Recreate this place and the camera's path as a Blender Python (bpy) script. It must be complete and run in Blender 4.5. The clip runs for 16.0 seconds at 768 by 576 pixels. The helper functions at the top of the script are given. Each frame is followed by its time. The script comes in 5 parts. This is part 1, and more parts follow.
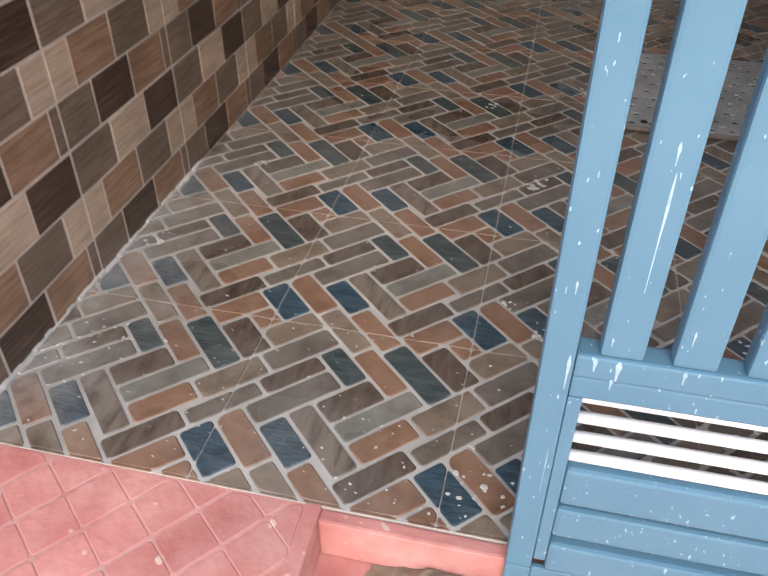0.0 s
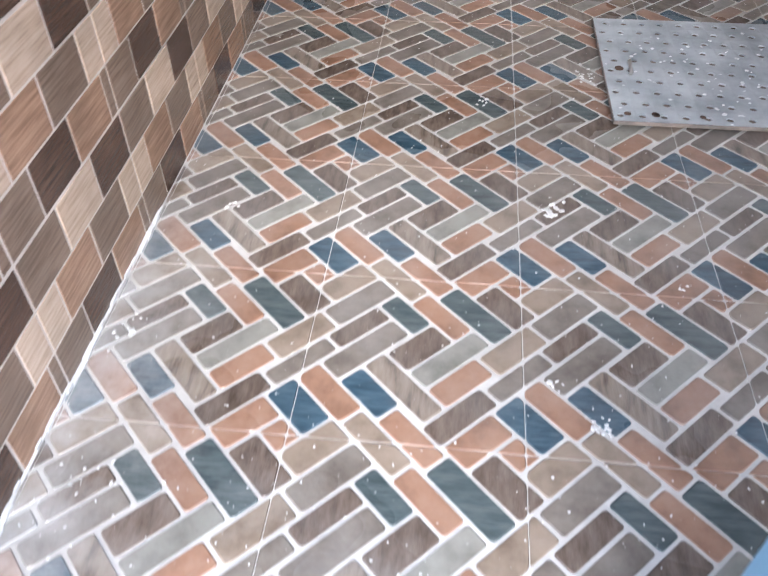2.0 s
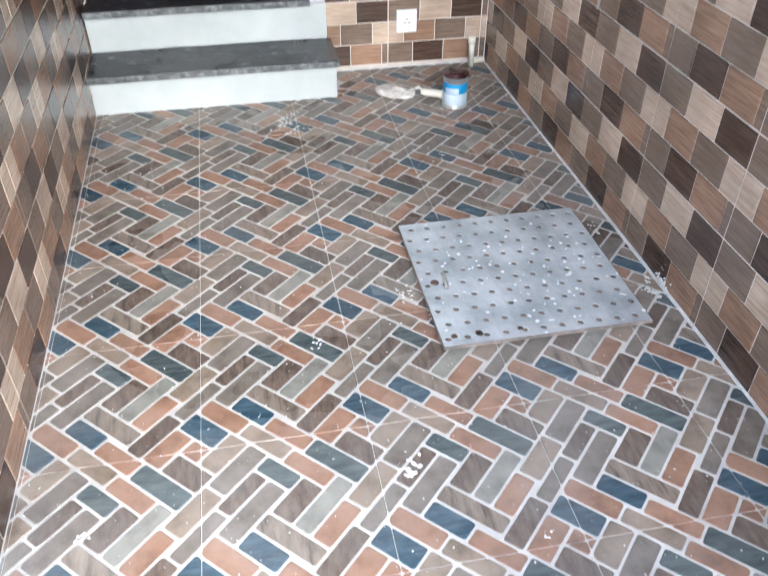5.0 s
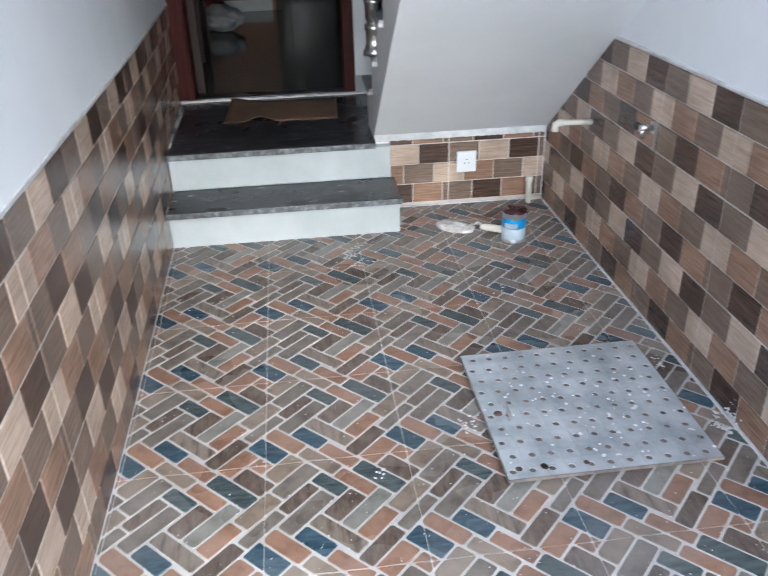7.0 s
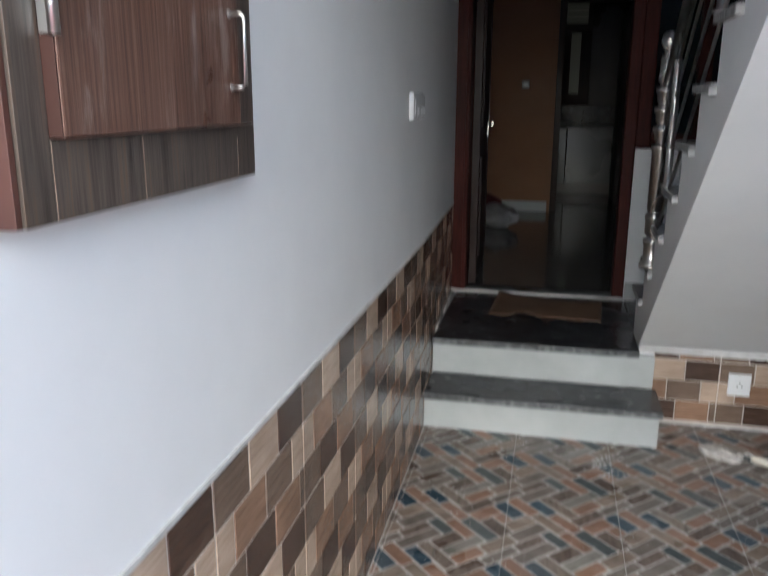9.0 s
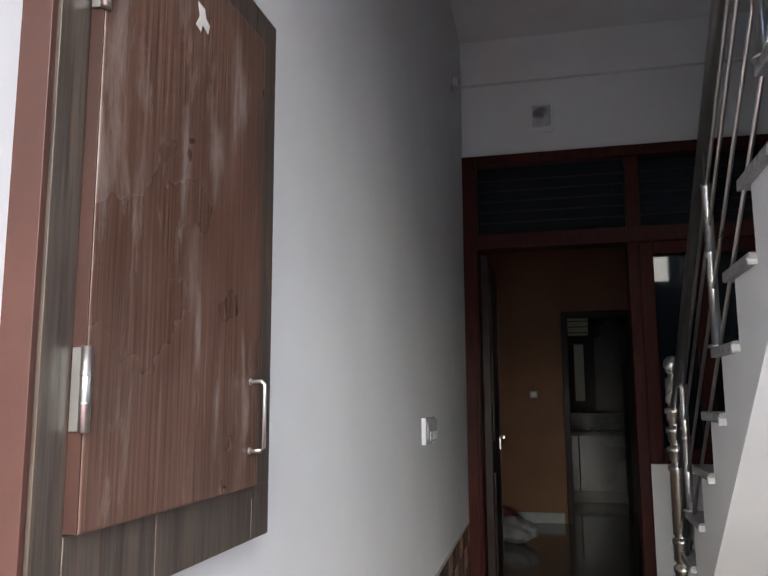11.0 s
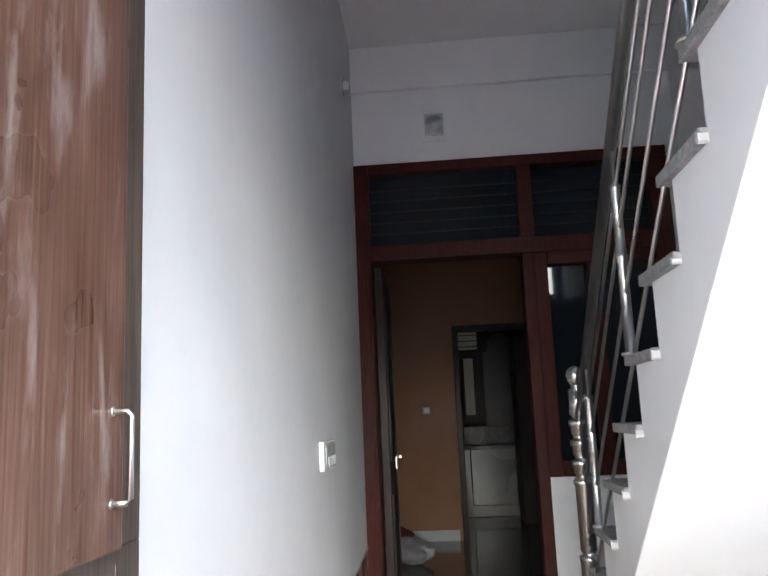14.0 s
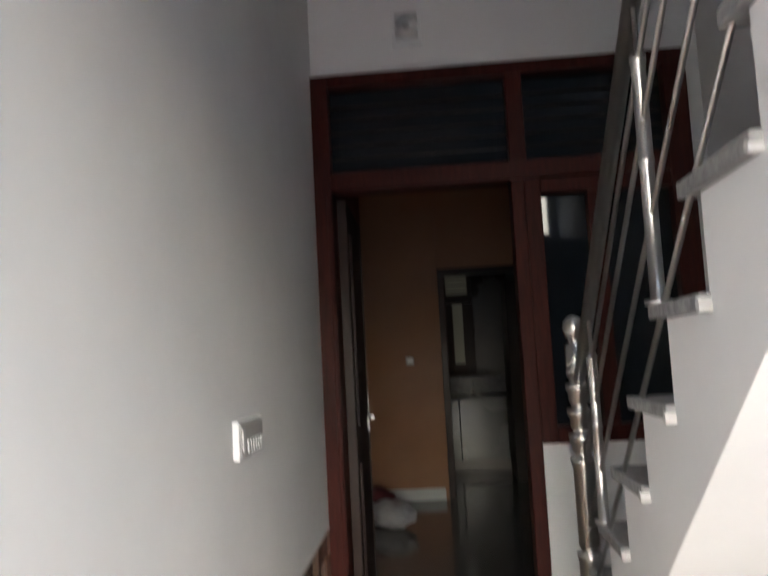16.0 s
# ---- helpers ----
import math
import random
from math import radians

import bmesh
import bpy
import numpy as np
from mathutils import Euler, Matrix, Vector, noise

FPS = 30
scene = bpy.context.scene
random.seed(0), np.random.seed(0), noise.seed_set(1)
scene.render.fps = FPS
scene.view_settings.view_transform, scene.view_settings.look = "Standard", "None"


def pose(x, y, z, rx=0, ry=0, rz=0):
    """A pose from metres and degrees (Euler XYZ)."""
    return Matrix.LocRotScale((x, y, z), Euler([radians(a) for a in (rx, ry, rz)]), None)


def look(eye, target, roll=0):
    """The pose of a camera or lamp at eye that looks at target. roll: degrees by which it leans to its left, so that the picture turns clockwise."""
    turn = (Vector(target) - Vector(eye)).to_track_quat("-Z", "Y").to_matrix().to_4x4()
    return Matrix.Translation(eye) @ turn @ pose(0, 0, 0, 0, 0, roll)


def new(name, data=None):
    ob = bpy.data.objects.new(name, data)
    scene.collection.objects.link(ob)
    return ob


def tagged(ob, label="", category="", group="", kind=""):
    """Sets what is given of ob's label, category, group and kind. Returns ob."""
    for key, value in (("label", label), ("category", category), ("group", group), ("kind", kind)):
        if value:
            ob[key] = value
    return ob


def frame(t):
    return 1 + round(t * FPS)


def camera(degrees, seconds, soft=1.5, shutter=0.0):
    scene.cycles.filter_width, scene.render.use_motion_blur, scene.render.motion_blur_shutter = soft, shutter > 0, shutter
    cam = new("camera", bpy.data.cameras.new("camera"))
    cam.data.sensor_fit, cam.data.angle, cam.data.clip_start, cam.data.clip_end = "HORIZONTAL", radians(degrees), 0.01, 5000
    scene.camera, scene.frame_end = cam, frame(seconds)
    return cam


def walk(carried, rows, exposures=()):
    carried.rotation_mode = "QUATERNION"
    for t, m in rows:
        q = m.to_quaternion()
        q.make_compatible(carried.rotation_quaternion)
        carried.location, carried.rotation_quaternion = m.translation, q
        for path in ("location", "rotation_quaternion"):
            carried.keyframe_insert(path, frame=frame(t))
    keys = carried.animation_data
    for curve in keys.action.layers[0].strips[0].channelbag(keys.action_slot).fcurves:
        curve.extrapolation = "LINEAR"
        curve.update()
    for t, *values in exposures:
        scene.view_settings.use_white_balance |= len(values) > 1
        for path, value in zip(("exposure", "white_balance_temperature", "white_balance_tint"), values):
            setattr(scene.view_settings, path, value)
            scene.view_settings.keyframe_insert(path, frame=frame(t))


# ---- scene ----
cam = camera(54.1, 16.0, soft=1.2, shutter=0.5)
PATH = [
    (0, (0.47, -1.94, 0.969), (0.117, -0.38, -0.265), 0.21),
    (0.5, (0.417, -1.923, 0.963), (0.194, -0.377, -0.327), 3.6),
    (1, (0.379, -1.889, 0.952), (0.09, -0.366, -0.342), 1.3),
    (1.5, (0.292, -1.763, 0.947), (0.074, -0.279, -0.401), 1.5),
    (2, (0.25, -1.583, 1.058), (0.083, -0.146, -0.338), -0.73),
    (2.5, (0.220, -1.445, 1.155), (0.199, -0.101, -0.336), 0.1),
    (3, (0.153, -1.337, 1.220), (0.370, -0.131, -0.373), 1.9),
    (3.5, (0.152, -1.307, 1.261), (0.427, -0.069, -0.300), 1.6),
    (4, (0.185, -1.294, 1.314), (0.465, -0.010, -0.196), 0.9),
    (4.5, (0.188, -1.281, 1.386), (0.482, 0.148, 0.014), 1.0),
    (4.7, (0.197, -1.283, 1.395), (0.497, 0.196, 0.082), 0.6),
    (6.8, (0.163, -1.315, 1.437), (0.413, 0.421, 0.476), -1.5),
    (7, (0.158, -1.32, 1.435), (0.358, 0.429, 0.485), -1.6),
    (7.5, (0.141, -1.338, 1.412), (0.202, 0.396, 0.416), -1.4),
    (8, (0.101, -1.327, 1.394), (-0.04, 0.385, 0.369), -1.5),
    (8.5, (0.076, -1.338, 1.425), (-0.284, 0.454, 0.611), -0.9),
    (9, (0.096, -1.358, 1.487), (-0.327, 0.534, 0.997), 0.2),
    (9.5, (0.085, -1.346, 1.525), (-0.38, 0.586, 1.3), -0.0),
    (10, (0.087, -1.355, 1.553), (-0.409, 0.582, 1.574), 0.3),
    (10.2, (0.082, -1.353, 1.559), (-0.422, 0.58, 1.655), 0.3),
    (12.3, (0.099, -1.359, 1.589), (-0.260, 0.557, 1.988), -2.2),
    (12.5, (0.098, -1.352, 1.592), (-0.244, 0.563, 1.992), -1.2),
    (13, (0.055, -1.310, 1.587), (-0.184, 0.618, 2.004), -0.4),
    (13.5, (0.030, -1.259, 1.557), (-0.129, 0.691, 1.868), -1.0),
    (14, (0.015, -1.141, 1.582), (-0.142, 0.819, 1.917), -2.5),
    (14.5, (0.045, -0.978, 1.672), (-0.250, 0.869, 2.441), -2.3),
    (14.8, (0.028, -0.830, 1.784), (-0.281, 0.877, 2.502), -4.0),
    (15, (0.107, -0.841, 1.743), (-0.212, 0.876, 2.406), -2.7),
    (15.5, (0.129, -0.645, 1.686), (-0.125, 1.248, 2.197), -2.7),
    (16, (0.114, -0.469, 1.640), (-0.043, 1.547, 1.834), -3.0),
]
EXPOSURES = [(0.0, 0.8, 6150, 9), (0.5, 1.0, 5950, 9), (1.0, 1.2, 5850, 9), (1.6, 1.82, 5650, 9), (2.5, 2.4, 5200, 5), (3.5, 2.45, 5200, 4), (4.5, 2.7, 5200, 4), (6.8, 2.33, 5050, 3), (7.5, 2.15, 5050, 3), (8.3, 1.8, 5050, 3), (9.0, 1.55, 5350, 4), (10.2, 1.75, 5650, 5), (12.5, 2.05, 5700, 5), (13.5, 2.72, 5500, 5), (14.5, 2.95, 5500, 5), (15.0, 3.05, 5600, 5), (15.5, 2.95, 5850, 6), (16.0, 2.62, 6000, 5)]
walk(cam, [(t, look(eye, target, roll)) for t, eye, target, roll in PATH], EXPOSURES)

# ---------------------------------------------------------------- light
SUN_ELEVATION, SUN_AZIMUTH = radians(34), radians(174)
world = bpy.data.worlds.new("world")
scene.world = world
world.use_nodes = True
wn = world.node_tree
sky = wn.nodes.new("ShaderNodeTexSky")
sky.sky_type = "NISHITA"
sky.sun_disc = False
sky.sun_elevation = SUN_ELEVATION
sky.sun_rotation = SUN_AZIMUTH
sky.dust_density = 4.0
sky.ozone_density = 1.0
wn.links.new(sky.outputs["Color"], wn.nodes["Background"].inputs["Color"])
wn.nodes["Background"].inputs["Strength"].default_value = 0.15

sun_data = bpy.data.lights.new("sun", "SUN")
sun_data.energy = 0.9
sun_data.angle = radians(120)
sun_data.color = (0.90, 0.95, 1.0)
sun = new("sun", sun_data)
sun.matrix_world = pose(0, -6, 8, 90 - 34, 0, 6)

# ---------------------------------------------------------------- materials


def material(name, colours, rough=0.5, metal=0.0, scale=6.0, stretch=(1, 1, 1), bump=0.15, bump_scale=60.0,
             island=0.0, specks=None, speck_scale=40.0, speck_amount=0.66, speck_stretch=(1, 1, 1), dust=None, spec=0.5, rough_var=0.12, stain=0.25, stain_scale=1.3, smear=None, film=None):
    """A surface of colours mixed by two scales of noise, with grain, stains and fine relief, in metres of the place."""
    m = bpy.data.materials.new(name)
    m.use_nodes = True
    t = m.node_tree
    N, L = t.nodes, t.links
    bsdf = N["Principled BSDF"]
    geo = N.new("ShaderNodeNewGeometry")
    mp = N.new("ShaderNodeMapping")
    mp.inputs["Scale"].default_value = stretch
    L.new(geo.outputs["Position"], mp.inputs["Vector"])
    n1 = N.new("ShaderNodeTexNoise")
    n1.inputs["Scale"].default_value = scale
    n1.inputs["Detail"].default_value = 6.0
    n1.inputs["Roughness"].default_value = 0.62
    L.new(mp.outputs["Vector"], n1.inputs["Vector"])
    ramp = N.new("ShaderNodeValToRGB")
    e = ramp.color_ramp.elements
    e[0].position, e[1].position = 0.32, 0.68
    e[0].color = (*colours[0], 1)
    e[1].color = (*colours[-1], 1)
    for k, c in enumerate(colours[1:-1]):
        x = e.new(0.32 + 0.36 * (k + 1) / (len(colours) - 1))
        x.color = (*c, 1)
    L.new(n1.outputs["Fac"], ramp.inputs["Fac"])
    out = ramp.outputs["Color"]
    n2 = N.new("ShaderNodeTexNoise")
    n2.inputs["Scale"].default_value = stain_scale
    n2.inputs["Detail"].default_value = 4.0
    L.new(geo.outputs["Position"], n2.inputs["Vector"])
    hsv = N.new("ShaderNodeHueSaturation")
    mr = N.new("ShaderNodeMapRange")
    mr.inputs["From Min"].default_value, mr.inputs["From Max"].default_value = 0.3, 0.7
    mr.inputs["To Min"].default_value, mr.inputs["To Max"].default_value = 1 - stain, 1 + stain * 0.6
    L.new(n2.outputs["Fac"], mr.inputs["Value"])
    val = mr.outputs["Result"]
    if island:
        isl = N.new("ShaderNodeMapRange")
        isl.inputs["To Min"].default_value, isl.inputs["To Max"].default_value = 1 - island, 1 + island
        L.new(geo.outputs["Random Per Island"], isl.inputs["Value"])
        mul = N.new("ShaderNodeMath")
        mul.operation = "MULTIPLY"
        L.new(val, mul.inputs[0])
        L.new(isl.outputs["Result"], mul.inputs[1])
        val = mul.outputs["Value"]
    L.new(val, hsv.inputs["Value"])
    L.new(out, hsv.inputs["Color"])
    out = hsv.outputs["Color"]
    if specks:
        vor = N.new("ShaderNodeTexNoise")
        vor.inputs["Scale"].default_value = speck_scale
        vor.inputs["Detail"].default_value = 1.5
        mp2 = N.new("ShaderNodeMapping")
        mp2.inputs["Scale"].default_value = speck_stretch
        L.new(geo.outputs["Position"], mp2.inputs["Vector"])
        L.new(mp2.outputs["Vector"], vor.inputs["Vector"])
        r2 = N.new("ShaderNodeValToRGB")
        r2.color_ramp.elements[0].position = speck_amount
        r2.color_ramp.elements[1].position = speck_amount + 0.03
        L.new(vor.outputs["Fac"], r2.inputs["Fac"])
        mix = N.new("ShaderNodeMix")
        mix.data_type = "RGBA"
        L.new(r2.outputs["Color"], mix.inputs["Factor"])
        L.new(out, mix.inputs["A"])
        mix.inputs["B"].default_value = (*specks, 1)
        out = mix.outputs["Result"]
    if dust:
        d1 = N.new("ShaderNodeTexNoise")
        d1.inputs["Scale"].default_value = 1.7
        d1.inputs["Detail"].default_value = 9.0
        d1.inputs["Roughness"].default_value = 0.68
        L.new(geo.outputs["Position"], d1.inputs["Vector"])
        d2 = N.new("ShaderNodeMapRange")
        d2.inputs["From Min"].default_value, d2.inputs["From Max"].default_value = 0.46, 0.74
        d2.inputs["To Max"].default_value = 0.42
        L.new(d1.outputs["Fac"], d2.inputs["Value"])
        d3 = N.new("ShaderNodeMix")
        d3.data_type = "RGBA"
        L.new(d2.outputs["Result"], d3.inputs["Factor"])
        L.new(out, d3.inputs["A"])
        d3.inputs["B"].default_value = (*dust, 1)
        out = d3.outputs["Result"]
    if smear:
        warp = N.new("ShaderNodeTexNoise")
        warp.inputs["Scale"].default_value = 3.2
        warp.inputs["Detail"].default_value = 8.0
        warp.inputs["Roughness"].default_value = 0.7
        warp.inputs["Distortion"].default_value = 0.35
        swipe = N.new("ShaderNodeMapping")
        swipe.inputs["Rotation"].default_value = (0.55, 0, 0)
        swipe.inputs["Scale"].default_value = (1.0, 5.5, 1.3)
        L.new(geo.outputs["Position"], swipe.inputs["Vector"])
        L.new(swipe.outputs["Vector"], warp.inputs["Vector"])
        r3 = N.new("ShaderNodeMapRange")
        r3.inputs["From Min"].default_value, r3.inputs["From Max"].default_value = 0.53, 0.78
        r3.inputs["To Max"].default_value = 0.85
        L.new(warp.outputs["Fac"], r3.inputs["Value"])
        mx = N.new("ShaderNodeMix")
        mx.data_type = "RGBA"
        L.new(r3.outputs["Result"], mx.inputs["Factor"])
        L.new(out, mx.inputs["A"])
        mx.inputs["B"].default_value = (*smear, 1)
        out = mx.outputs["Result"]
    if film:
        # thin cement film left along the foot of the wall, worn through in patches
        sep = N.new("ShaderNodeSeparateXYZ")
        L.new(geo.outputs["Position"], sep.inputs["Vector"])
        fx, fy, fn = N.new("ShaderNodeMapRange"), N.new("ShaderNodeMapRange"), N.new("ShaderNodeMapRange")
        fx.inputs["From Min"].default_value, fx.inputs["From Max"].default_value = -0.12, -0.40
        fy.inputs["From Min"].default_value, fy.inputs["From Max"].default_value = 0.15, -0.55
        patch = N.new("ShaderNodeTexNoise")
        patch.inputs["Scale"].default_value = 6.0
        patch.inputs["Detail"].default_value = 7.0
        patch.inputs["Roughness"].default_value = 0.65
        L.new(geo.outputs["Position"], patch.inputs["Vector"])
        fn.inputs["From Min"].default_value, fn.inputs["From Max"].default_value = 0.34, 0.66
        fn.inputs["To Max"].default_value = 0.75
        L.new(sep.outputs["X"], fx.inputs["Value"])
        L.new(sep.outputs["Y"], fy.inputs["Value"])
        L.new(patch.outputs["Fac"], fn.inputs["Value"])
        m1, m2 = N.new("ShaderNodeMath"), N.new("ShaderNodeMath")
        m1.operation = m2.operation = "MULTIPLY"
        L.new(fx.outputs["Result"], m1.inputs[0])
        L.new(fy.outputs["Result"], m1.inputs[1])
        L.new(m1.outputs["Value"], m2.inputs[0])
        L.new(fn.outputs["Result"], m2.inputs[1])
        coat = N.new("ShaderNodeMix")
        coat.data_type = "RGBA"
        L.new(m2.outputs["Value"], coat.inputs["Factor"])
        L.new(out, coat.inputs["A"])
        coat.inputs["B"].default_value = (*film, 1)
        out = coat.outputs["Result"]
    L.new(out, bsdf.inputs["Base Color"])
    rr = N.new("ShaderNodeMapRange")
    rr.inputs["From Min"].default_value, rr.inputs["From Max"].default_value = 0.3, 0.7
    rr.inputs["To Min"].default_value, rr.inputs["To Max"].default_value = max(0.02, rough - rough_var), min(1, rough + rough_var)
    L.new(n2.outputs["Fac"], rr.inputs["Value"])
    L.new(rr.outputs["Result"], bsdf.inputs["Roughness"])
    bsdf.inputs["Metallic"].default_value = metal
    bsdf.inputs["Specular IOR Level"].default_value = spec
    if bump:
        n3 = N.new("ShaderNodeTexNoise")
        n3.inputs["Scale"].default_value = bump_scale
        n3.inputs["Detail"].default_value = 5.0
        L.new(mp.outputs["Vector"], n3.inputs["Vector"])
        b = N.new("ShaderNodeBump")
        b.inputs["Strength"].default_value = bump
        b.inputs["Distance"].default_value = 0.004
        L.new(n3.outputs["Fac"], b.inputs["Height"])
        L.new(b.outputs["Normal"], bsdf.inputs["Normal"])
    return m


PLASTER = material("plaster_white", [(0.75, 0.755, 0.765), (0.81, 0.815, 0.82)], rough=0.62, scale=2.0, bump=0.22, bump_scale=7, stain=0.04, rough_var=0.05)
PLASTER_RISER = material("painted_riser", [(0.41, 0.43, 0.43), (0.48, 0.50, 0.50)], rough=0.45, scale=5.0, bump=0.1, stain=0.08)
GROUT = material("grout_grey", [(0.43, 0.41, 0.39), (0.55, 0.53, 0.505)], rough=0.75, scale=14.0, bump=0.3, stain=0.3)
GROUT_WALL = material("grout_wall", [(0.50, 0.43, 0.37), (0.66, 0.59, 0.53)], rough=0.7, scale=10.0, bump=0.2)
CEMENT_WHITE = material("white_cement", [(0.50, 0.495, 0.485), (0.70, 0.695, 0.685)], rough=0.8, scale=20.0, bump=0.5)
dirt = dict(specks=(0.62, 0.61, 0.60), speck_scale=90, speck_amount=0.735, dust=(0.25, 0.245, 0.24), film=(0.42, 0.41, 0.405))
STONE = {
    "blue": material("stone_blue", [(0.018, 0.033, 0.048), (0.040, 0.070, 0.096), (0.070, 0.104, 0.132)], rough=0.3, scale=20, stretch=(0.6, 2.6, 1), island=0.18, bump=0.35, spec=0.4, **dirt),
    "slate": material("stone_slate", [(0.0295, 0.0402, 0.0429), (0.0619, 0.0791, 0.0826), (0.0966, 0.1115, 0.1115)], rough=0.3, scale=20, stretch=(0.6, 2.8, 1), island=0.15, bump=0.35, spec=0.4, **dirt),
    "orange": material("stone_orange", [(0.158, 0.088, 0.056), (0.244, 0.141, 0.094), (0.286, 0.182, 0.129)], rough=0.32, scale=12, island=0.12, bump=0.15, spec=0.4, **dirt),
    "beige": material("stone_beige", [(0.1342, 0.0993, 0.0724), (0.2202, 0.172, 0.1307), (0.2601, 0.2081, 0.1635)], rough=0.32, scale=12, island=0.1, bump=0.15, spec=0.4, **dirt),
    "brown": material("stone_brown", [(0.0617, 0.0443, 0.0335), (0.1135, 0.0843, 0.0671), (0.156, 0.1226, 0.1003)], rough=0.3, scale=20, stretch=(2.4, 0.7, 1), island=0.15, bump=0.2, spec=0.4, **dirt),
    "grey": material("stone_grey", [(0.0939, 0.0778, 0.0644), (0.1548, 0.1307, 0.1101), (0.2006, 0.1746, 0.1486)], rough=0.32, scale=14, island=0.1, bump=0.2, spec=0.4, **dirt),
    "pale": material("stone_pale", [(0.1395, 0.1342, 0.1154), (0.2133, 0.203, 0.1789), (0.2526, 0.2452, 0.2155)], rough=0.32, scale=14, island=0.08, bump=0.15, spec=0.4, **dirt),
    "striped": material("stone_striped", [(0.0698, 0.0537, 0.0429), (0.1858, 0.1479, 0.117), (0.2303, 0.1932, 0.156)], rough=0.32, scale=26, stretch=(1.8, 0.35, 1), island=0.08, bump=0.35, spec=0.4, **dirt),
}
wood_grain = dict(scale=20, bump=0.24, bump_scale=40, stain_scale=5, island=0.14, spec=0.5, rough_var=0.06)
BLOCK = {
    "light": material("block_light", [(0.35, 0.258, 0.188), (0.48, 0.365, 0.276), (0.55, 0.43, 0.335)], rough=0.14, stretch=(0.45, 0.45, 9), **wood_grain),
    "orange": material("block_orange", [(0.185, 0.108, 0.067), (0.275, 0.166, 0.107), (0.35, 0.22, 0.148)], rough=0.14, stretch=(0.45, 0.45, 9), **wood_grain),
    "mid": material("block_mid", [(0.122, 0.083, 0.060), (0.180, 0.127, 0.093), (0.225, 0.163, 0.123)], rough=0.14, stretch=(0.45, 0.45, 9), **wood_grain),
    "dark": material("block_dark", [(0.040, 0.022, 0.015), (0.070, 0.040, 0.028), (0.115, 0.071, 0.050)], rough=0.14, stretch=(0.45, 0.45, 9), **wood_grain),
}
GRANITE = material("black_granite", [(0.005, 0.006, 0.008), (0.012, 0.013, 0.016), (0.050, 0.053, 0.060)], rough=0.30, spec=0.28, dust=(0.075, 0.078, 0.085), scale=13, stretch=(0.8, 1.6, 1), bump=0.05, specks=(0.22, 0.22, 0.225), speck_scale=46, speck_amount=0.70, speck_stretch=(0.35, 1.1, 1), stain=0.5, stain_scale=4.0)
GRANITE_EDGE = material("granite_edge", [(0.045, 0.047, 0.05), (0.115, 0.12, 0.125), (0.27, 0.275, 0.28)], rough=0.6, scale=38, bump=0.5, stain=0.3)
TREAD = material("grey_tread", [(0.17, 0.17, 0.17), (0.27, 0.27, 0.27), (0.38, 0.38, 0.375)], rough=0.55, scale=45, bump=0.5, stain=0.3)
SATIN = material("stainless_steel", [(0.60, 0.585, 0.56), (0.72, 0.70, 0.675)], rough=0.30, metal=1.0, scale=8, bump=0.0, rough_var=0.06, stain=0.1)
ZINC = material("galvanised_plate", [(0.36, 0.39, 0.42), (0.45, 0.48, 0.51), (0.52, 0.545, 0.565)], rough=0.40, metal=0.35, scale=10, bump=0.15, specks=(0.78, 0.79, 0.8), speck_scale=32, speck_amount=0.68, stain=0.2, stain_scale=5)
RUST = material("rust", [(0.035, 0.026, 0.02), (0.085, 0.05, 0.034), (0.14, 0.085, 0.06)], rough=0.9, scale=40, bump=0.6)
PLATE_UNDER = material("plate_underside", [(0.10, 0.088, 0.08), (0.19, 0.155, 0.135), (0.28, 0.225, 0.19)], rough=0.8, scale=18, bump=0.3)
FRAME_WOOD = material("red_brown_wood", [(0.030, 0.0062, 0.0048), (0.047, 0.0088, 0.0066), (0.066, 0.013, 0.0095)], rough=0.5, spec=0.15, scale=14, stretch=(4, 4, 0.6), bump=0.12, stain=0.2)
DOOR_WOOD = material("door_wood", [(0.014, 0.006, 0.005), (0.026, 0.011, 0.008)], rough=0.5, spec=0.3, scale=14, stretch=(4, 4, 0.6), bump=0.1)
LAMINATE_RED = material("red_laminate", [(0.062, 0.029, 0.019), (0.104, 0.052, 0.035), (0.132, 0.071, 0.050), (0.188, 0.113, 0.085)], rough=0.32, scale=24, stretch=(6.5, 6.5, 0.16), bump=0.12, stain=0.3, stain_scale=3.5, smear=(0.36, 0.30, 0.275))
LAMINATE_GREY = material("grey_laminate", [(0.036, 0.027, 0.021), (0.062, 0.048, 0.039), (0.095, 0.075, 0.061), (0.118, 0.076, 0.049)], rough=0.38, scale=24, stretch=(4.5, 4.5, 0.22), bump=0.1, stain=0.3, stain_scale=3.5)
LIPPING = material("red_brown_edge", [(0.060, 0.023, 0.016), (0.080, 0.032, 0.023)], rough=0.4, scale=8, bump=0.1)
EDGE_RED = material("dark_red_edge", [(0.034, 0.013, 0.009), (0.050, 0.019, 0.013)], rough=0.45, scale=10, bump=0.1)
SEAM = material("pale_seam", [(0.20, 0.14, 0.10), (0.34, 0.27, 0.21)], rough=0.7, scale=60, bump=0.1)
PAPER = material("torn_paper", [(0.7, 0.68, 0.64), (0.8, 0.78, 0.75)], rough=0.9, scale=30, bump=0.2)
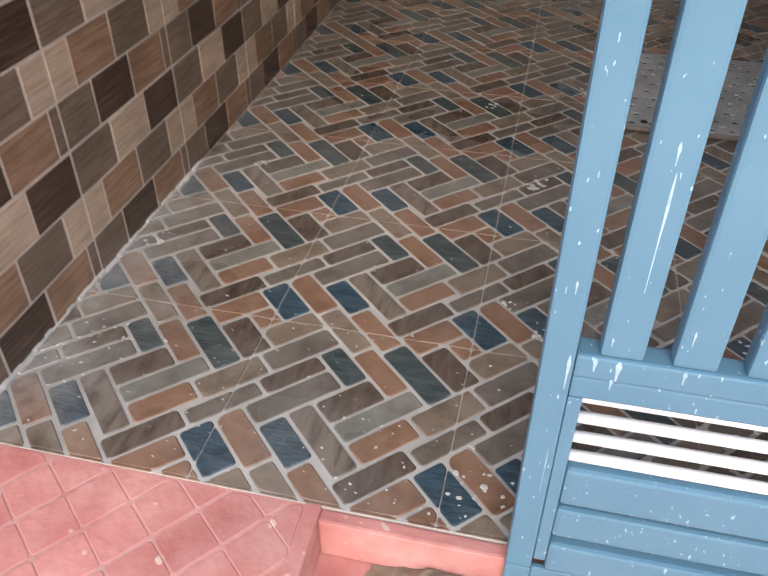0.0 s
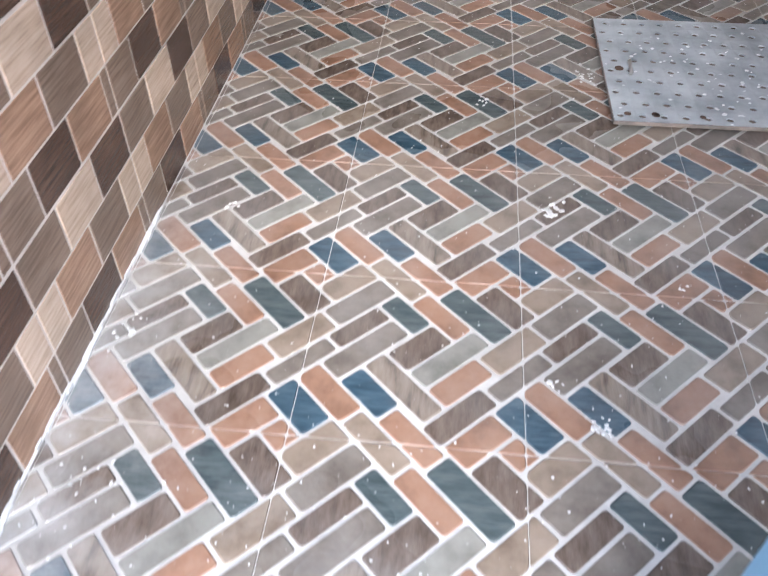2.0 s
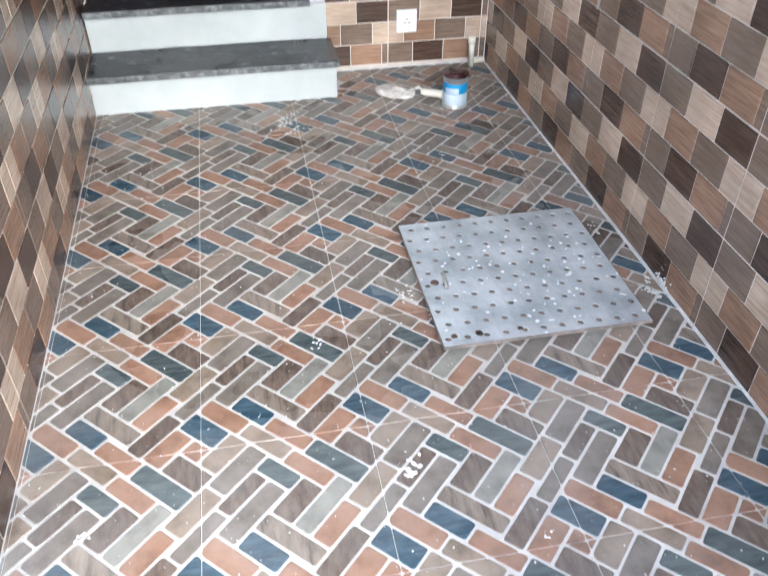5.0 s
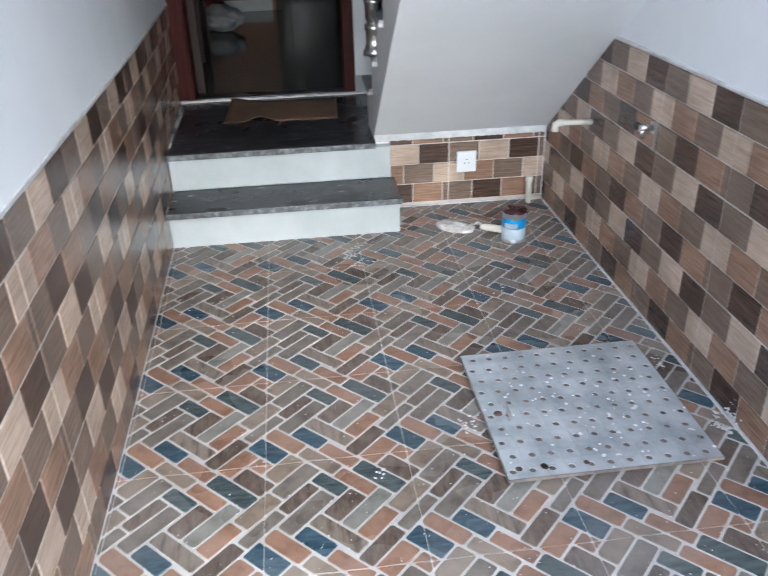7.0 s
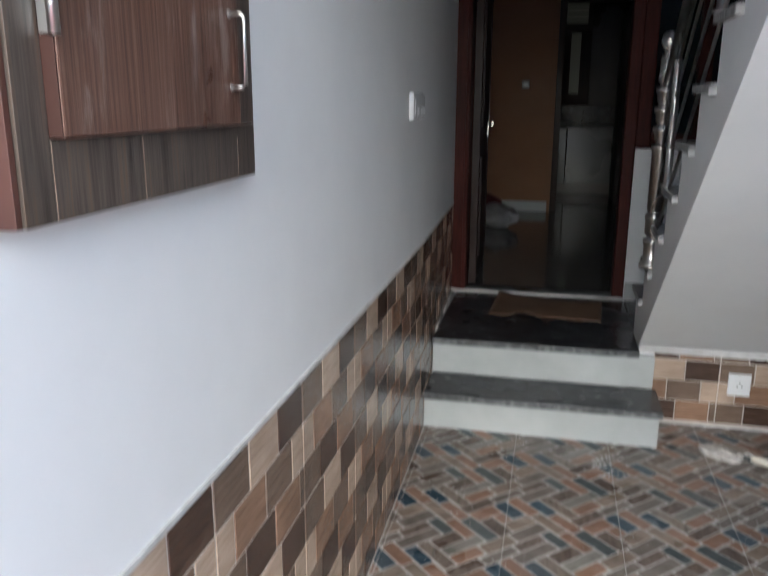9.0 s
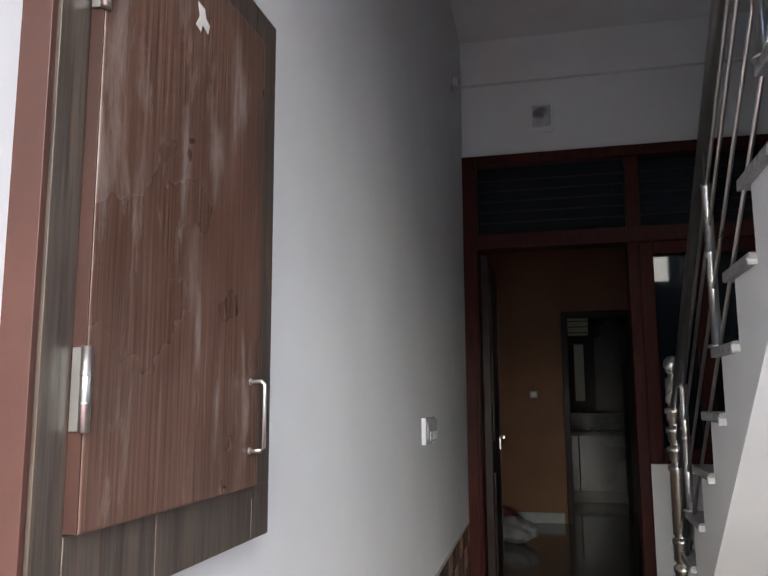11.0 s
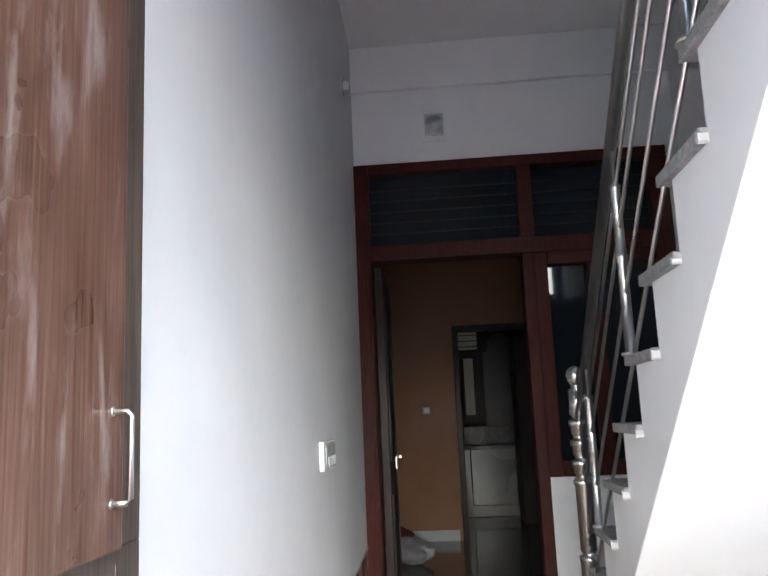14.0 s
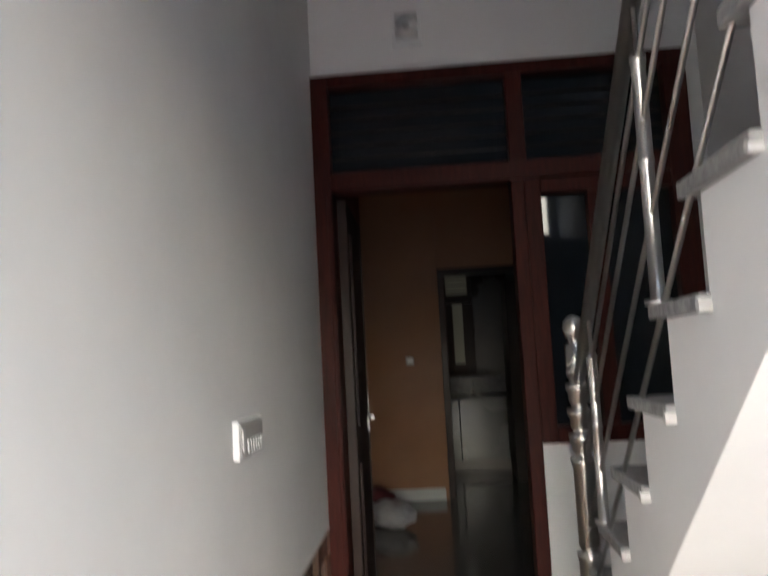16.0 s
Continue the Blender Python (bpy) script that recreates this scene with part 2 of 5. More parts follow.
PALE_BLUE = material("pale_blue_edge", [(0.26, 0.36, 0.43), (0.30, 0.40, 0.47)], rough=0.6, scale=3, bump=0.08, stain=0.06)
PLASTIC = material("white_plastic", [(0.76, 0.77, 0.78), (0.82, 0.83, 0.84)], rough=0.3, scale=5, bump=0.0, stain=0.05)
PLASTIC_GREY = material("grey_plastic", [(0.45, 0.45, 0.45), (0.53, 0.53, 0.53)], rough=0.4, scale=8, bump=0.0)
PVC = material("cream_pipe", [(0.66, 0.62, 0.52), (0.74, 0.70, 0.60)], rough=0.35, scale=10, bump=0.05)
GATE_BLUE = material("gate_blue", [(0.095, 0.205, 0.300), (0.115, 0.232, 0.330)], rough=0.40, scale=5, bump=0.06, specks=(0.38, 0.52, 0.62), speck_scale=210, speck_amount=0.705, speck_stretch=(1, 1, 0.36), stain=0.08)
GATE_RUN = material("gate_paint_run", [(0.26, 0.40, 0.50), (0.48, 0.60, 0.68)], rough=0.45, scale=60, bump=0.05)
GATE_WHITE = material("gate_white", [(0.80, 0.80, 0.82), (0.86, 0.86, 0.87)], rough=0.35, scale=5, bump=0.05, stain=0.05)
RED_CEMENT = material("red_cement", [(0.43, 0.15, 0.135), (0.51, 0.215, 0.195), (0.57, 0.285, 0.26)], rough=0.75, scale=9, bump=0.4, stain=0.2, stain_scale=4, specks=(0.62, 0.42, 0.38), speck_scale=30, speck_amount=0.70)
RED_GROUT = material("red_grout", [(0.47, 0.20, 0.18), (0.60, 0.33, 0.30)], rough=0.85, scale=20, bump=0.5)
BOUNCE_GROUND = material("bounce_concrete", [(0.42, 0.41, 0.39), (0.54, 0.525, 0.50)], rough=0.9, scale=12, bump=0.5, stain=0.3)
SAND = material("dry_sand", [(0.20, 0.155, 0.11), (0.30, 0.24, 0.175)], rough=0.95, scale=50, bump=0.8)
CARD = material("cardboard", [(0.095, 0.054, 0.031), (0.13, 0.076, 0.045)], rough=0.8, scale=12, bump=0.15)
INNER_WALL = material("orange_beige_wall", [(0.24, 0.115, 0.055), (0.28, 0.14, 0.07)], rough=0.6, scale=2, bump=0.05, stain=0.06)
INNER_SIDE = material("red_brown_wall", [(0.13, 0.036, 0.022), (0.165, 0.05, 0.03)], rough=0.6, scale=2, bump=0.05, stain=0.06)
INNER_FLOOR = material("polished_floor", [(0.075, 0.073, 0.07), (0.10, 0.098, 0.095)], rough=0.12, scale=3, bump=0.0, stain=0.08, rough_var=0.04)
# pale green taken almost to black: the unlit kitchen's shade is in the colour
CABINET_SHADED = material("shaded_cabinet", [(0.014, 0.019, 0.015), (0.019, 0.025, 0.020)], rough=0.3, scale=3, bump=0.0, stain=0.05)
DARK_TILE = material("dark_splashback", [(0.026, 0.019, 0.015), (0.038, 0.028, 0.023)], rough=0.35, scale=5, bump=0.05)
SACK = material("white_sack", [(0.28, 0.28, 0.285), (0.36, 0.36, 0.37)], rough=0.6, scale=12, bump=0.3)
MAROON = material("maroon_cloth", [(0.10, 0.015, 0.02), (0.15, 0.03, 0.035)], rough=0.9, scale=20, bump=0.4)
TIN = material("tin_can", [(0.52, 0.54, 0.56), (0.64, 0.66, 0.68)], rough=0.3, metal=0.85, scale=12, bump=0.05)
TIN_LABEL = material("can_label_white", [(0.42, 0.49, 0.56), (0.56, 0.62, 0.68)], rough=0.4, scale=15, bump=0.05)
TIN_BLUE = material("can_label_blue", [(0.02, 0.22, 0.52), (0.03, 0.30, 0.62)], rough=0.4, scale=15, bump=0.05)
TIN_PAINT = material("maroon_paint", [(0.035, 0.008, 0.012), (0.07, 0.018, 0.024)], rough=0.25, scale=20, bump=0.2)
TROWEL_MAT = material("cement_crusted_steel", [(0.30, 0.28, 0.26), (0.52, 0.49, 0.455), (0.68, 0.65, 0.61)], rough=0.85, scale=35, bump=0.5)
BRASS_DARK = material("dark_steel", [(0.08, 0.08, 0.08), (0.16, 0.16, 0.16)], rough=0.35, metal=0.9, scale=15, bump=0.05)


def glass(name, colour, rough=0.03):
    m = bpy.data.materials.new(name)
    m.use_nodes = True
    b = m.node_tree.nodes["Principled BSDF"]
    b.inputs["Base Color"].default_value = (*colour, 1)
    b.inputs["Roughness"].default_value = rough
    b.inputs["Specular IOR Level"].default_value = 0.35
    return m


TINTED = glass("tinted_glass", (0.010, 0.013, 0.018))
glow = bpy.data.materials.new("daylit_pane")
glow.use_nodes = True
gb = glow.node_tree.nodes["Principled BSDF"]
gb.inputs["Base Color"].default_value = (0.2, 0.19, 0.15, 1)
gb.inputs["Emission Color"].default_value = (1.0, 0.86, 0.58, 1)
gb.inputs["Emission Strength"].default_value = 0.0038
PANE_LIT = glow

# ---------------------------------------------------------------- building blocks


def mesh_object(name, verts, faces, mats, index=None, parent=None, smooth=False):
    me = bpy.data.meshes.new(name)
    me.from_pydata([tuple(v) for v in verts], [], faces)
    for m in mats if isinstance(mats, (list, tuple)) else [mats]:
        me.materials.append(m)
    if index is not None:
        me.polygons.foreach_set("material_index", index)
    if smooth:
        me.polygons.foreach_set("use_smooth", [True] * len(me.polygons))
    me.update()
    ob = new(name, me)
    if parent is not None:
        ob.parent = parent
    return ob


def from_bm(name, bm, mat, parent=None, smooth=False):
    bmesh.ops.recalc_face_normals(bm, faces=bm.faces)
    me = bpy.data.meshes.new(name)
    bm.to_mesh(me)
    bm.free()
    for m in mat if isinstance(mat, (list, tuple)) else [mat]:
        me.materials.append(m)
    if smooth:
        me.polygons.foreach_set("use_smooth", [True] * len(me.polygons))
    ob = new(name, me)
    if parent is not None:
        ob.parent = parent
    return ob


def add_box(bm, lo, hi, bevel=0.0, mat=0, m=None):
    r = bmesh.ops.create_cube(bm, size=1.0)
    vs = r["verts"]
    c = [(a + b) / 2 for a, b in zip(lo, hi)]
    s = [abs(b - a) for a, b in zip(lo, hi)]
    for v in vs:
        v.co = Vector((v.co.x * s[0] + c[0], v.co.y * s[1] + c[1], v.co.z * s[2] + c[2]))
        if m is not None:
            v.co = m @ v.co
    fs = list({f for v in vs for f in v.link_faces})
    for f in fs:
        f.material_index = mat
    if bevel:
        bmesh.ops.bevel(bm, geom=list({e for v in vs for e in v.link_edges}), offset=bevel, segments=2, affect="EDGES", profile=0.6, material=-1)


def box(name, lo, hi, mat, bevel=0.002, parent=None, m=None):
    bm = bmesh.new()
    add_box(bm, lo, hi, bevel, 0, m)
    return from_bm(name, bm, mat, parent)


def add_tube(bm, points, radius, sides=12, mat=0, closed_ends=True):
    """A round bar through points; radius may be a list, one for each point."""
    pts = [Vector(p) for p in points]
    rad = radius if isinstance(radius, (list, tuple)) else [radius] * len(pts)
    rings = []
    up = None
    for k, p in enumerate(pts):
        a = pts[max(k - 1, 0)]
        b = pts[min(k + 1, len(pts) - 1)]
        d = (b - a).normalized()
        if up is None or abs(up.dot(d)) > 0.95:
            up = Vector((0, 0, 1)) if abs(d.z) < 0.9 else Vector((1, 0, 0))
        s = d.cross(up).normalized()
        u = s.cross(d).normalized()
        up = u
        rings.append([bm.verts.new(p + rad[k] * (math.cos(t) * s + math.sin(t) * u)) for t in (2 * math.pi * i / sides for i in range(sides))])
    for r0, r1 in zip(rings, rings[1:]):
        for i in range(sides):
            f = bm.faces.new((r0[i], r0[(i + 1) % sides], r1[(i + 1) % sides], r1[i]))
            f.material_index = mat
            f.smooth = True
    if closed_ends:
        for r in (rings[0], rings[-1]):
            bm.faces.new(r).material_index = mat


def tube(name, points, radius, mat, sides=12, parent=None):
    bm = bmesh.new()
    add_tube(bm, points, radius, sides)
    return from_bm(name, bm, mat, parent)


def lathe(name, profile, at, mat, sides=20, parent=None, mats=None):
    """Turned about the vertical through at: profile rows of radius, height."""
    return tube(name, [(at[0], at[1], at[2] + h) for _, h in profile], [r for r, _ in profile], mat, sides, parent)


def prism(name, poly, axis, lo, hi, mat, parent=None):
    """A polygon (two coordinates, in the order of the remaining axes) drawn out along an axis."""
    def put(a, b, c):
        return (c, a, b) if axis == "x" else (a, c, b) if axis == "y" else (a, b, c)
    n = len(poly)
    bm = bmesh.new()
    v0 = [bm.verts.new(put(a, b, lo)) for a, b in poly]
    v1 = [bm.verts.new(put(a, b, hi)) for a, b in poly]
    bm.faces.new(v0)
    bm.faces.new(v1)
    for i in range(n):
        bm.faces.new((v0[i], v0[(i + 1) % n], v1[(i + 1) % n], v1[i]))
    return from_bm(name, bm, mat, parent)


def empty(name, at=(0, 0, 0)):
    ob = new(name)
    ob.location = at
    ob.empty_display_size = 0.05
    return ob


def under(parent, *parts):
    """Hang parts, built in place, under an Empty that stands away from the origin."""
    for p in parts:
        p.parent = parent
        p.matrix_parent_inverse = Matrix.Translation(parent.location).inverted()


def clip(poly, a, b, c):
    """The part of a convex polygon with a*x + b*y <= c."""
    out = []
    for (x0, y0), (x1, y1) in zip(poly, poly[1:] + poly[:1]):
        d0, d1 = a * x0 + b * y0 - c, a * x1 + b * y1 - c
        if d0 <= 0:
            out.append((x0, y0))
        if (d0 < 0 < d1) or (d1 < 0 < d0):
            k = d0 / (d0 - d1)
            out.append((x0 + k * (x1 - x0), y0 + k * (y1 - y0)))
    return out


def area(poly):
    return sum(x0 * y1 - x1 * y0 for (x0, y0), (x1, y1) in zip(poly, poly[1:] + poly[:1])) / 2


def rounded(poly, r):
    """Corners cut back by up to r, in three points."""
    out = []
    n = len(poly)
    for i in range(n):
        p, a, b = Vector(poly[i]), Vector(poly[i - 1]), Vector(poly[(i + 1) % n])
        la, lb = (a - p).length, (b - p).length
        k = min(r, 0.35 * la, 0.35 * lb)
        pa, pb = p + (a - p) * (k / max(la, 1e-6)), p + (b - p) * (k / max(lb, 1e-6))
        mid = p * 0.4 + (pa + pb) * 0.3
        out += [tuple(pa), tuple(mid), tuple(pb)]
    return out


def piece_geometry(poly, height, edge):
    """A low slab on a polygon, with its upper edge sloped: vertices and faces."""
    c = Vector((sum(x for x, _ in poly) / len(poly), sum(y for _, y in poly) / len(poly)))
    n = len(poly)
    verts = [(x, y, 0.0) for x, y in poly]
    for x, y in poly:
        d = Vector((x, y)) - c
        k = max(0.0, 1 - edge / max(d.length, 1e-4))
        verts.append((c.x + d.x * k, c.y + d.y * k, height))
    faces = [[i, (i + 1) % n, n + (i + 1) % n, n + i] for i in range(n)] + [list(range(n, 2 * n))]
    return verts, faces


# ---------------------------------------------------------------- plan
X_RIGHT, Y_FRONT, Y_DOOR, Z_LAND = 1.375, -1.27, 3.09, 0.36
Z_CEIL, Z_HALF, X_STAIR = 3.775, 2.50, 0.527
LEFT_LINE = [(-1.42, -0.410), (0.5, -0.414), (1.75, -0.428), (3.2, -0.472)]


def x_left(y):
    for (y0, x0), (y1, x1) in zip(LEFT_LINE, LEFT_LINE[1:]):
        if y <= y1:
            break
    return x0 + (x1 - x0) * (y - y0) / (y1 - y0)


def z_soffit(y):
    return 0.92 + 0.78 * (1.45 - y)


def wall_mesh(name, line, thick, z0, z1, mat, side=-1):
    """An upright wall along points (y, x), thickened away from the passage."""
    poly = [(x, y) for y, x in line] + [(x + side * thick, y) for y, x in reversed(line)]
    return prism(name, poly, "z", z0, z1, mat)


# floor slab under the stones, with its grout bed
floor = prism("floor", [(x_left(-1.27) - 0.02, -1.27), (X_RIGHT + 0.02, -1.27), (X_RIGHT + 0.02, 2.2), (x_left(2.2) - 0.02, 2.2)], "z", -0.14, 0.0, GROUT)
tagged(floor, "patio floor of herringbone stone-print tiles, paint-splashed", "floor", kind="structure")

wall_left = wall_mesh("wall_left", [(y, x - 0.003) for y, x in LEFT_LINE], 0.23, -0.15, 6.6, PLASTER)
tagged(wall_left, "white plastered wall over a wood-print tile dado", "wall", kind="structure")
wall_right = box("wall_right", (X_RIGHT + 0.010, -1.42, -0.15), (X_RIGHT + 0.24, 3.3, 6.6), PLASTER, 0)
tagged(wall_right, "white plastered wall over a wood-print tile dado", "wall", kind="structure")

# beds of the dado tiles
bed_l = wall_mesh("tile_bed", [(-1.30, x_left(-1.30)), *[(y, x - 0.002) for y, x in LEFT_LINE[1:3]], (3.03, x_left(3.03) - 0.002)], 0.008, 0.0, 0.888, GROUT_WALL)
bed_l.parent = wall_left
bed_r = prism("tile_bed", [(-1.30, 0.0), (2.155, 0.0), (2.155, z_soffit(2.155)), (1.476, 0.90), (-1.30, 0.90)], "x", X_RIGHT + 0.001, X_RIGHT + 0.0095, GROUT_WALL, wall_right)
lip_l = wall_mesh("tile_trim", [(-1.30, x_left(-1.30) + 0.003), *[(y, x + 0.002) for y, x in LEFT_LINE[1:3]], (3.03, x_left(3.03) + 0.002)], 0.012, 0.8885, 0.898, CEMENT_WHITE)
lip_l.parent = wall_left
lip_r = box("tile_trim", (X_RIGHT - 0.004, -1.30, 0.9005), (X_RIGHT + 0.0098, 1.462, 0.909), CEMENT_WHITE, 0.002, wall_right)
joint_r = prism("cement_joint", [(-1.27, 0.0), (2.15, 0.0), (2.15, 0.006), (1.2, 0.005), (0.6, 0.009), (-0.2, 0.006), (-1.27, 0.008)], "x", X_RIGHT - 0.011, X_RIGHT - 0.003, CEMENT_WHITE, wall_right)
bm = bmesh.new()
rng = random.Random(5)
for k in range(46):
    y = -1.2 + 0.92 * k / 46
    w = 0.004 + 0.007 * max(0, math.sin(k * 0.35)) + rng.uniform(0, 0.003)
    add_box(bm, (x_left(y) - 0.002, y, 0.001), (x_left(y) + w, y + 0.022, 0.003 + rng.uniform(0, 0.006)), 0.001)
from_bm("cement_smear", bm, CEMENT_WHITE, wall_left)

# crust of cement splashed up the foot of the wall
bm = bmesh.new()
rng = random.Random(8)
for k in range(26):
    y, h = 0.315 + rng.gauss(0, 0.022), abs(rng.gauss(0, 0.028))
    r = rng.uniform(0.003, 0.009) * (1 - min(h, 0.07) * 8)
    add_tube(bm, [(X_RIGHT + 0.001, y, h + 0.003), (X_RIGHT - 0.003 - r * 0.6, y, h + 0.003)], [r, r * 0.55], 7)
from_bm("cement_crust", bm, CEMENT_WHITE, wall_right)

# low tiled wall below the flight
wall_low = box("wall_low", (0.535, 2.165, -0.14), (X_RIGHT + 0.009, 2.30, 0.345), PLASTER, 0)
tagged(wall_low, "low wall of wood-print tiles under the stair", "wall", kind="structure")
box("tile_bed", (0.60, 2.157, 0.0), (X_RIGHT - 0.004, 2.1645, 0.345), GROUT_WALL, 0, wall_low)
bm = bmesh.new()
rng = random.Random(31)
for k in range(58):
    a, b = 0.531 + (X_RIGHT - 0.535) * k / 58, 0.531 + (X_RIGHT - 0.535) * (k + 1) / 58
    y, d = 2.146 + rng.uniform(-0.002, 0.002), rng.uniform(0.002, 0.005)
    v = [bm.verts.new((x, yy, zz)) for x in (a, b) for yy, zz in ((y, 0.348 - d), (2.1645, 0.3455), (2.1645, 0.3635), (y, 0.9205 + 0.78 * (1.45 - y)))]
    for f in ((0, 1, 2, 3), (7, 6, 5, 4), (0, 3, 7, 4), (0, 4, 5, 1), (3, 2, 6, 7), (1, 5, 6, 2)):
        bm.faces.new([v[i] for i in f])
from_bm("tile_trim", bm, CEMENT_WHITE, wall_low)
box("cement_joint", (0.62, 2.143, 0.0005), (X_RIGHT - 0.012, 2.151, 0.008), CEMENT_WHITE, 0.002, wall_low)

# ---------------------------------------------------------------- entrance steps and landing
steps = empty("entrance_steps", (0.1, 1.85, 0))
tagged(steps, "two white-painted entrance steps with black granite treads", "steps", kind="structure")
under(steps,
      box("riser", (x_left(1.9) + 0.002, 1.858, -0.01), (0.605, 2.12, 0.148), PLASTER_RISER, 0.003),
      box("tread", (x_left(1.9) + 0.002, 1.828, 0.1485), (0.615, 2.112, 0.178), [GRANITE], 0.004),
      box("tread_edge", (x_left(1.9) + 0.003, 1.8255, 0.150), (0.614, 1.8278, 0.175), [GRANITE_EDGE], 0.0008),
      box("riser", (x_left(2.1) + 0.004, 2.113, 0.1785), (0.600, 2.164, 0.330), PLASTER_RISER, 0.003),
      box("tread", (x_left(2.1) + 0.004, 2.088, 0.3305), (0.528, Y_DOOR - 0.04, Z_LAND), [GRANITE], 0.004),
      box("tread_edge", (x_left(2.1) + 0.005, 2.0855, 0.332), (0.527, 2.0878, Z_LAND - 0.003), [GRANITE_EDGE], 0.0008))
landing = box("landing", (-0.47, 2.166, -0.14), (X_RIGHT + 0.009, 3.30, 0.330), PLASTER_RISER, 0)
tagged(landing, "raised landing before the entrance door", "landing", kind="structure")
under(landing, box("granite_slab", (0.530, 2.31, 0.3305), (X_RIGHT + 0.008, Y_DOOR - 0.04, Z_LAND), GRANITE, 0.003))
bm = bmesh.new()
for y0 in (2.2, 2.55, 2.8):
    add_tube(bm, [(x_left(y0) + 0.008, y0, Z_LAND + 0.002), (x_left(y0 + 0.22) + 0.008, y0 + 0.22, Z_LAND + 0.002)], 0.004, 6)
from_bm("grout_line", bm, CEMENT_WHITE, wall_left)
sill = box("door_sill", (-0.387, Y_DOOR - 0.0345, 0.355), (0.4615, Y_DOOR + 0.06, 0.375), GRANITE, 0.003)
tagged(sill, "black granite sill under the entrance door", "sill", kind="structure")
threshold = box("threshold", (-0.47, Y_DOOR - 0.062, Z_LAND - 0.004), (0.59, Y_DOOR - 0.035, Z_LAND + 0.012), CEMENT_WHITE, 0.003)
tagged(threshold, "pale cement strip at the door threshold", "threshold", kind="structure")

# ---------------------------------------------------------------- first flight of the stair
RISE, GOING, Y_BACK0, Z_STAIR = 0.1872, 0.2375, 2.158, 0.4084
stair = empty("staircase", (0.95, 2.5, Z_LAND))
tagged(stair, "white plastered stair with grey stone treads", "staircase", kind="structure")
# the body is built step by step so that every part is convex
bm = bmesh.new()


def add_prism_x(bm, poly, x0, x1):
    a = [bm.verts.new((x0, y, z)) for y, z in poly]
    b = [bm.verts.new((x1, y, z)) for y, z in poly]
    n = len(poly)
    bm.faces.new(a)
    bm.faces.new(b)
    for i in range(n):
        bm.faces.new((a[i], a[(i + 1) % n], b[(i + 1) % n], b[i]))


for j in range(1, 13):
    y0 = Y_BACK0 - GOING * (j - 1)
    y1 = y0 + GOING
    zt = Z_STAIR + RISE * j - 0.0285
    s0, s1 = min(z_soffit(y0), Z_HALF), min(z_soffit(y1), Z_HALF)
    if y1 > 2.155:
        s1 = s0 = Z_LAND
        if y0 < 2.155:
            s0 = z_soffit(y0)
    if y0 < 2.155 < y1:
        add_prism_x(bm, [(y0, s0), (2.166, z_soffit(2.166)), (2.166, zt), (y0, zt)], X_STAIR, X_RIGHT + 0.009)
        y0 = 2.166
        s0 = s1 = Z_LAND + 0.001
    add_prism_x(bm, [(y0, s0), (y1, s1), (y1, zt), (y0, zt)], X_STAIR, X_RIGHT + 0.009)
body = from_bm("body", bm, PLASTER)
under(stair, body)
for j in range(1, 13):
    y0 = Y_BACK0 - GOING * (j - 1)
    z1 = Z_STAIR + RISE * j
    rng = random.Random(j)
    t = box("tread", (X_STAIR - 0.018, y0 - 0.004, z1 - 0.028), (X_RIGHT + 0.008, y0 + GOING + 0.062, z1), TREAD, 0.004)
    h0, h1 = z1 - 0.027 - rng.uniform(0, 0.012), z1 - 0.003 - rng.uniform(0, 0.010)
    y2 = y0 - 0.006 - rng.uniform(0, 0.004)
    w = prism("paint_chip", [(y2, h0 + 0.006), (y2 + 0.004, h0), (y0 + 0.006, h0 + 0.003), (y0 + 0.010, h0 + 0.012), (y0 + 0.004, h1), (y2 + 0.002, h1 - 0.005)], "x", X_STAIR - 0.0205, X_STAIR + 0.006 + rng.uniform(0, 0.02), CEMENT_WHITE)
    under(stair, t, w)

half = prism("half_landing", [(-0.42, -1.42), (X_RIGHT + 0.009, -1.42), (X_RIGHT + 0.009, -0.335), (0.39, -0.335), (0.39, -0.15), (-0.42, -0.15)], "z", Z_HALF, 2.64, PLASTER)
tagged(half, "white ceiling slab of the stair half-landing", "ceiling", kind="structure")
upper = prism("upper_flight", [(-0.1495, 2.50), (1.88, Z_CEIL), (1.88, Z_CEIL + 0.20), (-0.1495, 2.70)], "x", -0.50, 0.39, PLASTER)
tagged(upper, "white plastered soffit of the upper stair flight", "staircase", kind="structure")
ceiling = prism("ceiling", [(-0.55, 1.8815), (0.391, 1.8815), (0.391, 1.986), (X_RIGHT + 0.009, 1.986), (X_RIGHT + 0.009, 3.30), (-0.55, 3.30)], "z", Z_CEIL, 4.06, PLASTER)
tagged(ceiling, "white ceiling over the entrance door", "ceiling", kind="structure")
# thin facing that colours the slab's edge pale blue
under(ceiling, box("slab_edge", (0.392, 1.983, Z_CEIL + 0.001), (X_RIGHT + 0.008, 1.9855, 4.058), PALE_BLUE, 0))
lathe("ceiling_hook", [(0.035, 0.0), (0.035, -0.006), (0.012, -0.010), (0.010, -0.02)], (0.438, 2.589, Z_CEIL - 0.0005), PLASTIC_GREY)
tagged(bpy.data.objects["ceiling_hook"], "small grey cover plate on the ceiling", "fixture")

